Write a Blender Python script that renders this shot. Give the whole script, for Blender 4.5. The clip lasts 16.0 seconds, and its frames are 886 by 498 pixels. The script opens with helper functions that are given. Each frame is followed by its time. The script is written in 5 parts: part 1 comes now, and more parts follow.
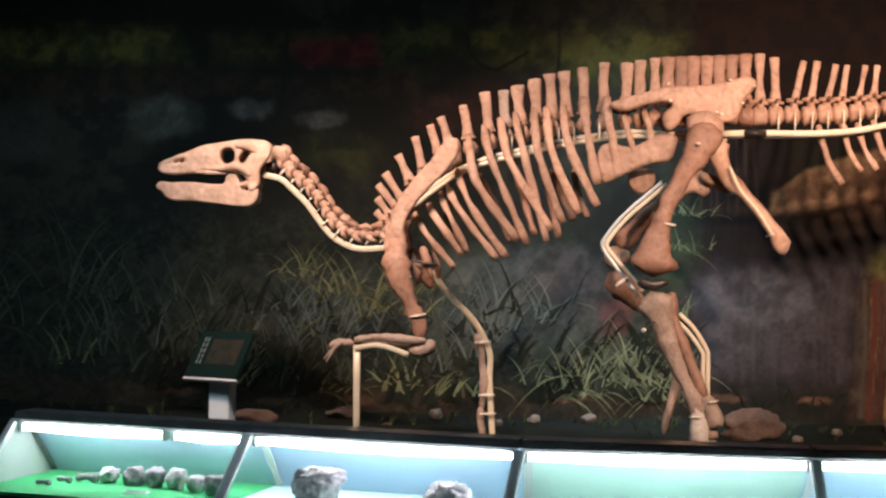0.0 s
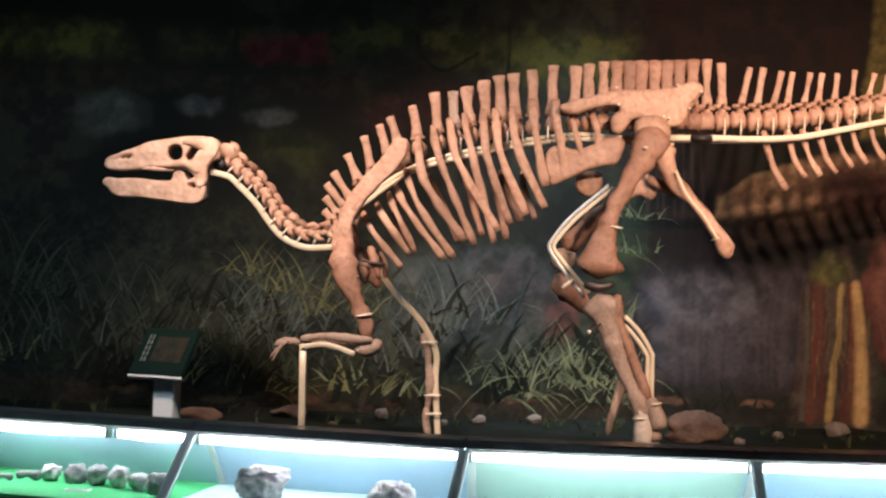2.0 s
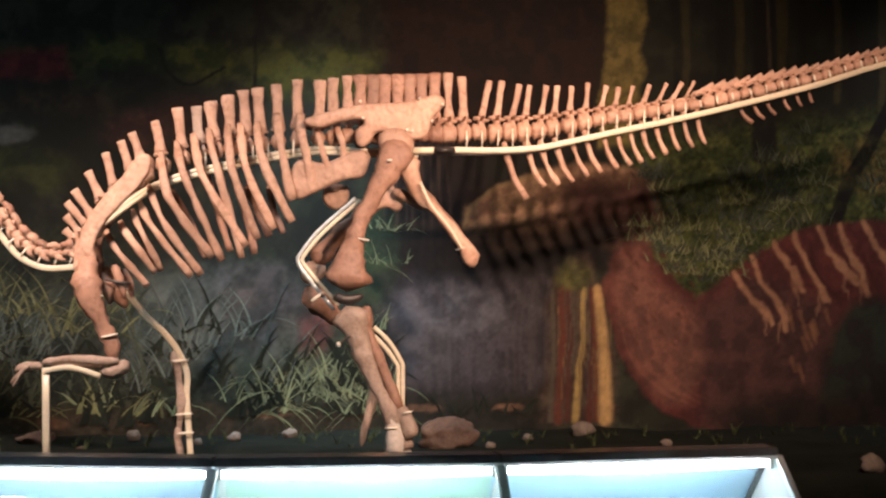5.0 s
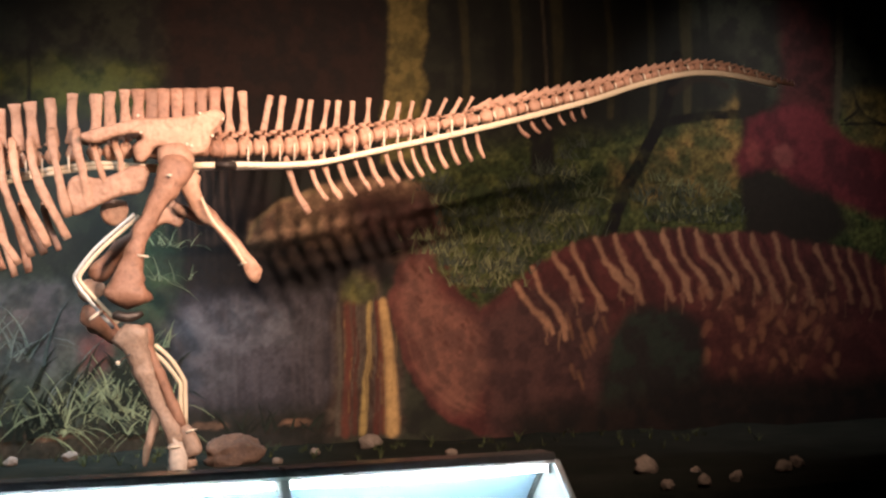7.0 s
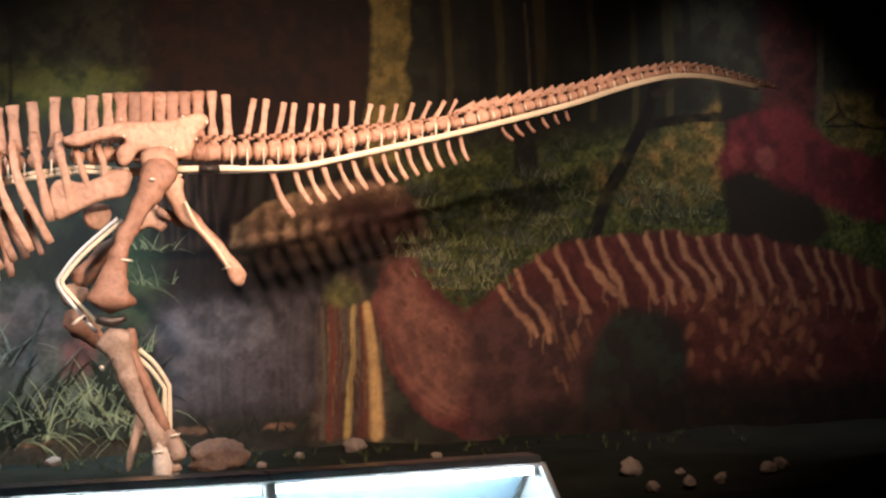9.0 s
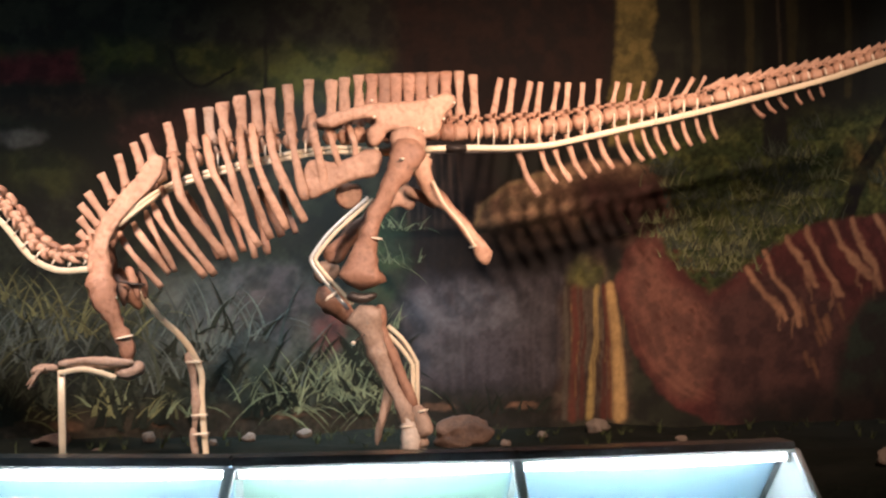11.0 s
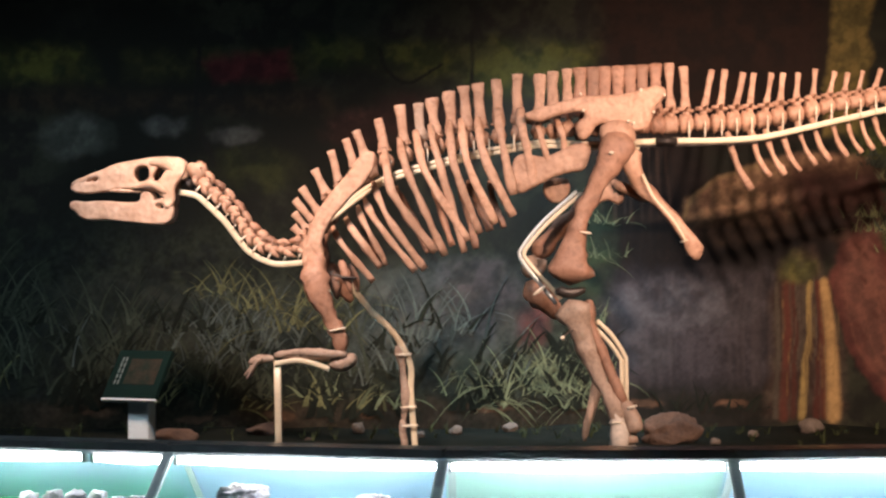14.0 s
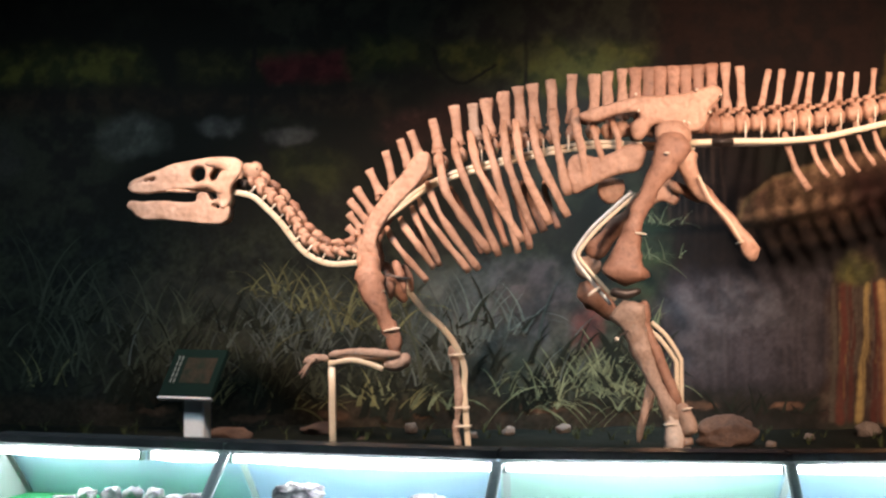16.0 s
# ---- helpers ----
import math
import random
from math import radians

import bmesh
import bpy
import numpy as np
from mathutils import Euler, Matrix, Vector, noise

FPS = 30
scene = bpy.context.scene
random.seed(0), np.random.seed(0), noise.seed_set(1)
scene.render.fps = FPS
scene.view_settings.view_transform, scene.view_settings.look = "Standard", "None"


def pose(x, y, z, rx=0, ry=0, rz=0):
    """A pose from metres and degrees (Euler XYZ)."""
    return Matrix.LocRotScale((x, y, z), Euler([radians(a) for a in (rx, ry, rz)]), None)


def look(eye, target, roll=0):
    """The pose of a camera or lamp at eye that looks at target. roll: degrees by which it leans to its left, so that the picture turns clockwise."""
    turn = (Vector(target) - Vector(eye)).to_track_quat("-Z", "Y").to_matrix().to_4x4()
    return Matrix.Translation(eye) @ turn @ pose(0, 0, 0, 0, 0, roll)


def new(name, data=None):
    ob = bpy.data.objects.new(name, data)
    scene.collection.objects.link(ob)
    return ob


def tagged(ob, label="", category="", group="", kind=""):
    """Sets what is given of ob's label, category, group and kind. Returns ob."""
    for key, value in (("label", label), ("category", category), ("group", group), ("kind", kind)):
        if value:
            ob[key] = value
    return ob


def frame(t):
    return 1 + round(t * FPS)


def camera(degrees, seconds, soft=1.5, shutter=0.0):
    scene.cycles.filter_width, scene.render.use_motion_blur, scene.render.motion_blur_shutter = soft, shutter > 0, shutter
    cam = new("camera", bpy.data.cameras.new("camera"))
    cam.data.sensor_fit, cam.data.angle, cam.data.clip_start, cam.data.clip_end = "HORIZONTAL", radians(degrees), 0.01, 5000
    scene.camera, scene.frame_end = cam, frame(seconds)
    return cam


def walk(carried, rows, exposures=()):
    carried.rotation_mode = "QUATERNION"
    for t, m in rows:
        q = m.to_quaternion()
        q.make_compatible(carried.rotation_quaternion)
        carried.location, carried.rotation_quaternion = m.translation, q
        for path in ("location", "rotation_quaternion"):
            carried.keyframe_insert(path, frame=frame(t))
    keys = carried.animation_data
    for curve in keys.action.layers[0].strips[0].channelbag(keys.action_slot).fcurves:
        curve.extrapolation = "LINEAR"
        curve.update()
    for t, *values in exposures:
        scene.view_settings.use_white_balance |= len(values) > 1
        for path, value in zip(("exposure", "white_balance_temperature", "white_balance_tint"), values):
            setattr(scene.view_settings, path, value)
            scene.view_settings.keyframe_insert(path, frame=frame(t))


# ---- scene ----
cam = camera(36.2, 16.0, soft=2.5)
# seconds, eye, target, lean in degrees
PATH = [
    (0, (0.06, -0.081, 1.657), (-0.102, 1.912, 1.681), 1.2),
    (0.5, (0.062, -0.08, 1.658), (-0.092, 1.914, 1.679), 1.3),
    (1, (0.063, -0.088, 1.657), (-0.062, 1.908, 1.675), 2.0),
    (1.5, (0.063, -0.087, 1.658), (-0.041, 1.91, 1.686), 2.1),
    (2, (0.069, -0.092, 1.658), (-0.018, 1.906, 1.684), 1.9),
    (2.5, (0.083, -0.086, 1.661), (0.027, 1.913, 1.682), 1.3),
    (3, (0.094, -0.09, 1.657), (0.08, 1.91, 1.692), 1.2),
    (3.2, (0.094, -0.09, 1.657), (0.096, 1.91, 1.693), 1.2),
    (5.5, (0.186, -0.158, 1.673), (0.525, 1.813, 1.729), 0.1),
    (6, (0.204, -0.181, 1.674), (0.618, 1.775, 1.738), 0.2),
    (6.5, (0.214, -0.173, 1.665), (0.708, 1.763, 1.732), -0.3),
    (7, (0.216, -0.18, 1.663), (0.772, 1.74, 1.732), -0.9),
    (7.5, (0.221, -0.175, 1.661), (0.804, 1.737, 1.728), -0.8),
    (8, (0.223, -0.179, 1.662), (0.833, 1.725, 1.73), -1.0),
    (8.2, (0.223, -0.179, 1.662), (0.837, 1.723, 1.732), -1.0),
    (10.3, (0.147, -0.152, 1.655), (0.538, 1.808, 1.722), -1.6),
    (10.5, (0.147, -0.152, 1.655), (0.493, 1.817, 1.718), -1.6),
    (11, (0.135, -0.128, 1.651), (0.381, 1.856, 1.702), -0.5),
    (11.5, (0.115, -0.126, 1.645), (0.291, 1.865, 1.707), -0.2),
    (12, (0.094, -0.128, 1.648), (0.208, 1.868, 1.713), -0.5),
    (12.5, (0.086, -0.123, 1.644), (0.151, 1.875, 1.704), -1.0),
    (13, (0.075, -0.117, 1.644), (0.106, 1.882, 1.691), -0.5),
    (13.5, (0.062, -0.109, 1.65), (0.048, 1.891, 1.693), -0.0),
    (14, (0.054, -0.107, 1.65), (0.014, 1.892, 1.695), -0.2),
    (14.5, (0.046, -0.104, 1.656), (-0.02, 1.894, 1.704), -0.2),
    (15, (0.044, -0.114, 1.65), (-0.046, 1.883, 1.706), 0.1),
    (15.5, (0.039, -0.108, 1.644), (-0.064, 1.888, 1.692), 0.1),
    (16, (0.031, -0.109, 1.649), (-0.083, 1.887, 1.695), 0.0),
]
walk(cam, [(t, look(eye, target, roll)) for t, eye, target, roll in PATH], [(0, -0.3), (3, -0.25), (5.5, 0.0), (8, 0.27), (10.5, 0.03), (12.5, -0.09), (16, -0.12)])

# ---- light ----
world = bpy.data.worlds.new("world")
scene.world = world
world.use_nodes = True
world.node_tree.nodes["Background"].inputs[0].default_value = (0.6, 0.7, 1.0, 1)
world.node_tree.nodes["Background"].inputs[1].default_value = 0.016


def spot(name, eye, target, watts, cone, blend, colour, size=0.05):
    d = bpy.data.lights.new(name, "SPOT")
    d.energy, d.spot_size, d.spot_blend, d.color, d.shadow_soft_size = watts, radians(cone), blend, colour, size
    ob = new(name, d)
    ob.matrix_world = look(eye, target)
    return ob


WARM = (1.0, 0.68, 0.52)
spot("spot_tail", (2.8, 4.0, 4.25), (2.6, 8.1, 2.1), 1250, 71, 1.0, WARM, 0.09)
spot("spot_tail_low", (1.8, 3.6, 3.55), (1.6, 8.1, 2.1), 1450, 54, 1.0, WARM, 0.07)
spot("spot_head", (-1.5, 5.0, 4.95), (-1.05, 8.1, 2.05), 2150, 47, 1.0, WARM, 0.25)
COOL = (0.66, 0.84, 1.0)
spot("spot_cool_west", (-1.2, 4.3, 5.0), (-1.3, 9.2, 0.95), 560, 74, 1.0, COOL, 0.35)
spot("spot_cool_mid", (0.55, 8.3, 5.1), (0.55, 9.9, 1.2), 2200, 44, 1.0, COOL, 0.35)
spot("spot_cool_far", (-3.4, 4.3, 5.0), (-3.3, 9.4, 1.1), 560, 58, 1.0, COOL, 0.35)
spot("spot_wall", (5.8, 8.3, 4.95), (5.7, 9.9, 1.7), 360, 76, 1.0, (1.0, 0.88, 0.86), 0.25)

# ---- materials ----
def material(name, colour, rough=0.6, metal=0.0, scale=8.0, amount=0.25, bump=0.2, fine=60.0, spec=0.5, other=None, island=0.0, stretch=(1, 1, 1), stain=None):
    """A surface with variation at two scales: broad blotches between two colours, and a fine grain with relief."""
    m = bpy.data.materials.new(name)
    m.use_nodes = True
    n, l = m.node_tree.nodes, m.node_tree.links
    b = n["Principled BSDF"]
    co = n.new("ShaderNodeTexCoord")
    mp = n.new("ShaderNodeMapping")
    mp.inputs["Scale"].default_value = stretch
    l.new(co.outputs["Object"], mp.inputs["Vector"])
    big, small = n.new("ShaderNodeTexNoise"), n.new("ShaderNodeTexNoise")
    for t, s, d in ((big, scale, 4), (small, fine, 6)):
        t.inputs["Scale"].default_value, t.inputs["Detail"].default_value = s, d
        l.new(mp.outputs["Vector"], t.inputs["Vector"])
    ramp = n.new("ShaderNodeMapRange")
    ramp.inputs["From Min"].default_value, ramp.inputs["From Max"].default_value = 0.35, 0.65
    l.new(big.outputs["Fac"], ramp.inputs["Value"])
    mix = n.new("ShaderNodeMix")
    mix.data_type = "RGBA"
    other = other or tuple(c * (1 - amount) for c in colour)
    mix.inputs["A"].default_value, mix.inputs["B"].default_value = (*colour, 1), (*other, 1)
    l.new(ramp.outputs["Result"], mix.inputs["Factor"])
    colour_out = mix.outputs["Result"]
    if stain:
        # darker stains and small pits with shapes of their own
        spots, edge, mix2 = n.new("ShaderNodeTexNoise"), n.new("ShaderNodeMapRange"), n.new("ShaderNodeMix")
        spots.inputs["Scale"].default_value, spots.inputs["Detail"].default_value, spots.inputs["Distortion"].default_value = 21, 5, 0.8
        l.new(mp.outputs["Vector"], spots.inputs["Vector"])
        edge.inputs["From Min"].default_value, edge.inputs["From Max"].default_value, edge.inputs["To Max"].default_value = 0.50, 0.68, 0.55
        l.new(spots.outputs["Fac"], edge.inputs["Value"])
        mix2.data_type = "RGBA"
        l.new(edge.outputs["Result"], mix2.inputs["Factor"])
        l.new(colour_out, mix2.inputs["A"])
        mix2.inputs["B"].default_value = (*stain, 1)
        colour_out = mix2.outputs["Result"]
    hsv = n.new("ShaderNodeHueSaturation")
    l.new(colour_out, hsv.inputs["Color"])
    val = n.new("ShaderNodeMapRange")
    val.inputs["From Min"].default_value, val.inputs["From Max"].default_value = 0.3, 0.7
    val.inputs["To Min"].default_value, val.inputs["To Max"].default_value = 1 - amount * 0.6, 1 + amount * 0.6
    l.new(small.outputs["Fac"], val.inputs["Value"])
    last = val.outputs["Result"]
    if island:
        info = n.new("ShaderNodeObjectInfo") if island > 0 else n.new("ShaderNodeNewGeometry")
        r = n.new("ShaderNodeMapRange")
        r.inputs["To Min"].default_value, r.inputs["To Max"].default_value = 1 - abs(island), 1 + abs(island)
        l.new(info.outputs["Random" if island > 0 else "Random Per Island"], r.inputs["Value"])
        mul = n.new("ShaderNodeMath")
        mul.operation = "MULTIPLY"
        l.new(last, mul.inputs[0])
        l.new(r.outputs["Result"], mul.inputs[1])
        last = mul.outputs[0]
    l.new(last, hsv.inputs["Value"])
    l.new(hsv.outputs["Color"], b.inputs["Base Color"])
    b.inputs["Specular IOR Level"].default_value = spec
    b.inputs["Roughness"].default_value, b.inputs["Metallic"].default_value = rough, metal
    bp = n.new("ShaderNodeBump")
    bp.inputs["Strength"].default_value, bp.inputs["Distance"].default_value = bump, 0.01
    l.new(small.outputs["Fac"], bp.inputs["Height"])
    l.new(bp.outputs["Normal"], b.inputs["Normal"])
    return m


BONE = material("bone", (0.47, 0.290, 0.205), 0.62, scale=7, other=(0.36, 0.210, 0.142), bump=0.45, fine=34, amount=0.18, island=0.16, stain=(0.22, 0.11, 0.065))
BONE_PALE = material("bone_pale", (0.55, 0.365, 0.265), 0.6, scale=11, other=(0.46, 0.29, 0.20), bump=0.35, fine=34, amount=0.15, island=0.08, stain=(0.36, 0.21, 0.14))
# darker copy of bone: browner bones, and shade put into far-side ones
BONE_BROWN_SHADE = material("bone_brown_shade", (0.33, 0.18, 0.12), 0.6, scale=6, other=(0.24, 0.125, 0.082), bump=0.5, fine=34, amount=0.2, island=0.2, stain=(0.13, 0.062, 0.038))
BONE_GREY = material("bone_grey", (0.35, 0.255, 0.20), 0.65, scale=6, other=(0.28, 0.20, 0.15), bump=0.7, fine=46, stain=(0.22, 0.14, 0.095))
PLASTER = material("plaster", (0.55, 0.47, 0.40), 0.75, scale=20, amount=0.2, bump=0.4)
STEEL = material("cream_steel", (0.62, 0.53, 0.38), 0.38, scale=5, amount=0.12, bump=0.05)
STEEL_BLUE = material("grey_steel", (0.42, 0.45, 0.44), 0.35, 0.3, scale=6, amount=0.2, bump=0.05)
CLAMP = material("clamp_steel", (0.06, 0.05, 0.045), 0.45, 0.5, amount=0.2)
TIE = material("tie_wire", (0.80, 0.72, 0.58), 0.45, amount=0.1)


# ---- shapes ----
def part(name, bm, mat, parent=None, label="", smooth=True):
    """One mesh object out of a bmesh, under a thing or a part."""
    me = bpy.data.meshes.new(name)
    bmesh.ops.recalc_face_normals(bm, faces=bm.faces)
    bm.to_mesh(me)
    bm.free()
    if smooth:
        me.polygons.foreach_set("use_smooth", [True] * len(me.polygons))
    me.materials.append(mat)
    ob = new(name, me)
    ob.parent = parent
    if label:
        ob["label"] = label
    return ob


def spline(pts, n):
    """n points evenly along a smooth curve through pts."""
    p = [Vector(q) for q in pts]
    if len(p) == 2:
        return [p[0].lerp(p[1], i / (n - 1)) for i in range(n)]
    p = [p[0] * 2 - p[1]] + p + [p[-1] * 2 - p[-2]]
    fine = []
    for i in range(1, len(p) - 2):
        a, b, c, d = p[i - 1:i + 3]
        for k in range(12):
            t = k / 12
            fine.append(0.5 * (2 * b + (c - a) * t + (2 * a - 5 * b + 4 * c - d) * t * t + (3 * b - a - 3 * c + d) * t ** 3))
    fine.append(p[-2])
    run = [0.0]
    for a, b in zip(fine, fine[1:]):
        run.append(run[-1] + (b - a).length)
    out, j = [], 0
    for i in range(n):
        s = run[-1] * i / (n - 1)
        while j < len(run) - 2 and run[j + 1] < s:
            j += 1
        out.append(fine[j].lerp(fine[j + 1], (s - run[j]) / max(run[j + 1] - run[j], 1e-9)))
    return out


def limb(bm, pts, widths, deep=0.8, n=14, seg=10, rough=0.09, lean=(0, 1, 0), end=0.62, square=1.0):
    """Sweeps an oval along a curve: widths across it, deep times that in depth. The ends are rounded; square under 1 flattens the sides."""
    c = spline(pts, n)
    ws = np.interp(np.linspace(0, 1, n), np.linspace(0, 1, len(widths)), widths)
    rings = []
    for i, (q, w) in enumerate(zip(c, ws)):
        t = (c[min(i + 1, n - 1)] - c[max(i - 1, 0)]).normalized()
        side = t.cross(Vector(lean))
        side = side.normalized() if side.length > 1e-4 else Vector((1, 0, 0))
        dep = side.cross(t).normalized()
        if i in (0, n - 1):
            w *= end
        ring = []
        for k in range(seg):
            a = 2 * math.pi * k / seg
            ca, sa = math.cos(a), math.sin(a)
            ca, sa = math.copysign(abs(ca) ** square, ca), math.copysign(abs(sa) ** square, sa)
            e = side * ca * w / 2 + dep * sa * w / 2 * deep
            v = q + e
            v += e * rough * 6 * noise.noise(v * 9) + e * rough * 3 * noise.noise(v * 31)
            ring.append(bm.verts.new(v))
        rings.append(ring)
    for a, b in zip(rings, rings[1:]):
        for k in range(seg):
            bm.faces.new((a[k], a[(k + 1) % seg], b[(k + 1) % seg], b[k]))
    for ring, q, t in ((rings[0], c[0], c[0] - c[1]), (rings[-1], c[-1], c[-1] - c[-2])):
        tip = bm.verts.new(q + t.normalized() * ws[0 if ring is rings[0] else -1] * (0.3 - 0.25 * end))
        for k in range(seg):
            bm.faces.new((ring[k], ring[(k + 1) % seg], tip))
    return bm


def bar(bm, pts, width, height, n=24):
    """A flat steel bar bent along a curve; height lies in the xz plane."""
    c = spline(pts, n)
    rings = []
    for i, q in enumerate(c):
        t = (c[min(i + 1, n - 1)] - c[max(i - 1, 0)]).normalized()
        s = t.cross(Vector((0, 1, 0)))
        s = (s.normalized() if s.length > 1e-3 else Vector((1, 0, 0))) * height / 2
        d = s.cross(t).normalized() * width / 2
        rings.append([bm.verts.new(q + s * a + d * b) for a, b in ((1, .8), (.8, 1), (-.8, 1), (-1, .8), (-1, -.8), (-.8, -1), (.8, -1), (1, -.8))])
    for a, b in zip(rings, rings[1:]):
        for k in range(8):
            bm.faces.new((a[k], a[(k + 1) % 8], b[(k + 1) % 8], b[k]))
    bm.faces.new(rings[0])
    bm.faces.new(rings[-1])
    return bm


def box(bm, lo, hi, bevel=0.0):
    lo, hi = Vector(lo), Vector(hi)
    m = Matrix.LocRotScale((lo + hi) / 2, None, hi - lo)
    g = bmesh.ops.create_cube(bm, size=1, matrix=m)
    if bevel:
        es = list({e for v in g["verts"] for e in v.link_edges})
        bmesh.ops.bevel(bm, geom=es, offset=bevel, segments=2, affect="EDGES")
    return bm


def plate(outlines, y, thick, bevel, rough=0.006, bulge=None, soft=True, res=5, inset=True):
    """A flat bone: closed outlines in (x, z), the first solid and the others holes, thick in y, with rounded rims."""
    cu = bpy.data.curves.new("outline", "CURVE")
    cu.dimensions, cu.fill_mode = "2D", "BOTH"
    cu.extrude, cu.bevel_depth, cu.bevel_resolution = max(thick / 2 - bevel, 0.0005), bevel, 2
    cu.resolution_u, cu.offset = res, -bevel * 0.9 if inset else 0.0
    for o in outlines:
        if soft:
            s = cu.splines.new("BEZIER")
            s.bezier_points.add(len(o) - 1)
            for bp, (x, z) in zip(s.bezier_points, o):
                bp.co, bp.handle_left_type, bp.handle_right_type = (x, z, 0), "AUTO", "AUTO"
        else:
            s = cu.splines.new("POLY")
            s.points.add(len(o) - 1)
            for q, (x, z) in zip(s.points, o):
                q.co = (x, z, 0, 1)
        s.use_cyclic_u = True
    tmp = new("outline", cu)
    bpy.context.view_layer.update()
    me = bpy.data.meshes.new_from_object(tmp.evaluated_get(bpy.context.evaluated_depsgraph_get()))
    bm = bmesh.new()
    bm.from_mesh(me)
    bpy.data.objects.remove(tmp)
    bpy.data.curves.remove(cu)
    bpy.data.meshes.remove(me)
    bmesh.ops.remove_doubles(bm, verts=bm.verts, dist=0.0004)
    me = bpy.data.meshes.new("solid")
    bm.to_mesh(me)
    bm.free()
    tmp = new("solid", me)
    mod = tmp.modifiers.new("remesh", "REMESH")
    mod.mode, mod.voxel_size = "VOXEL", 0.0075
    mod = tmp.modifiers.new("smooth", "SMOOTH")
    mod.iterations, mod.factor = 3, 0.5
    bpy.context.view_layer.update()
    done = bpy.data.meshes.new_from_object(tmp.evaluated_get(bpy.context.evaluated_depsgraph_get()))
    bpy.data.objects.remove(tmp)
    bpy.data.meshes.remove(me)
    bm = bmesh.new()
    bm.from_mesh(done)
    bpy.data.meshes.remove(done)
    for v in bm.verts:
        x, z, d = v.co
        k = rough * (noise.noise(Vector((x * 11, z * 11, 3 + d))) + 0.6 * noise.noise(Vector((x * 29, z * 29, 7))))
        v.co = Vector((x + k * 0.5, y + d + k + (bulge(x, z) if bulge else 0), z + k * 0.5))
    return bm


def thing(name, label, category, at=(0, 0, 0), group="", kind=""):
    ob = new(name)
    ob.location = at
    return tagged(ob, label, category, group, kind)


def xz(pts, y=8.1):
    return [(p[0], p[1] if len(p) > 2 else y, p[-1]) for p in pts]

# ---- setting ----
GROUND = 0.57
MURAL = 9.9
# unseen room surfaces, set pale to bounce case light onto the bars
PLAIN = material("grey_plaster", (0.46, 0.45, 0.43), 0.9, scale=1.5, amount=0.3)
FLOORING = material("stone_floor", (0.32, 0.30, 0.28), 0.35, scale=2, amount=0.2, bump=0.05)
PAINT_DARK = material("mural_dark", (0.010, 0.011, 0.008), 0.6, scale=1.3, other=(0.007, 0.008, 0.007), fine=14, amount=0.5, bump=0.05, spec=0.1)
SOIL = material("soil", (0.009, 0.0105, 0.008), 0.95, scale=3, other=(0.005, 0.007, 0.005), fine=40, amount=0.5, bump=0.9, spec=0.1)


def slab(name, lo, hi, mat, label="", category=""):
    ob = part(name, box(bmesh.new(), lo, hi), mat, None, label, smooth=False)
    return tagged(ob, label, category, "", "structure")


slab("floor", (-8, -4, -0.2), (9, 10.1, 0), FLOORING, "grey polished stone gallery floor", "floor")
slab("ceiling", (-8, -4, 5.2), (9, 10.1, 5.4), PLAIN, "plain plastered gallery ceiling", "ceiling")
slab("wall_south", (-8, -4.2, 0), (9, -4, 5.2), PLAIN, "plain plastered gallery wall", "wall")
slab("wall_west", (-8.2, -4, 0), (-8, 10.1, 5.2), PLAIN, "plain plastered gallery wall", "wall")
slab("wall_east", (9, -4, 0), (9.2, 10.1, 5.2), PLAIN, "plain plastered gallery wall", "wall")
slab("wall_north", (-8, MURAL, 0), (9, MURAL + 0.2, 5.2), PAINT_DARK, "wall painted with a dark forest mural", "wall")

# the planted platform: one uneven sheet of soil with a front face
bm = bmesh.new()
nx, ny = 150, 34
x0, x1, y0, y1 = -7.98, 8.98, 6.66, MURAL - 0.002
grid = []
for j in range(ny + 1):
    row = []
    for i in range(nx + 1):
        x = x0 + (x1 - x0) * i / nx
        edge = y0 + min(max(0, 1.5 - x) ** 2 / 26, 0.9)
        row.append(bm.verts.new((x, edge + (y1 - edge) * j / ny, 0)))
    grid.append(row)
for row in grid:
    for v in row:
        v.co.z = GROUND + 0.035 * noise.noise(v.co * 1.7) + 0.015 * noise.noise(v.co * 6) - 0.01
for j in range(ny):
    for i in range(nx):
        bm.faces.new((grid[j][i], grid[j][i + 1], grid[j + 1][i + 1], grid[j + 1][i]))
low = [bm.verts.new((v.co.x, v.co.y, 0)) for v in grid[0]]
for i in range(nx):
    bm.faces.new((low[i], low[i + 1], grid[0][i + 1], grid[0][i]))
tagged(part("ground", bm, SOIL), "dark soil bed of the raised display platform", "ground", "", "structure")

# ---- the mural: paint laid on the wall in soft layers ----
rng = np.random.default_rng(4)
MX, MZ = np.meshgrid(np.arange(-5.2, 8.2, 0.0135), np.arange(0.50, 4.4, 0.0135))


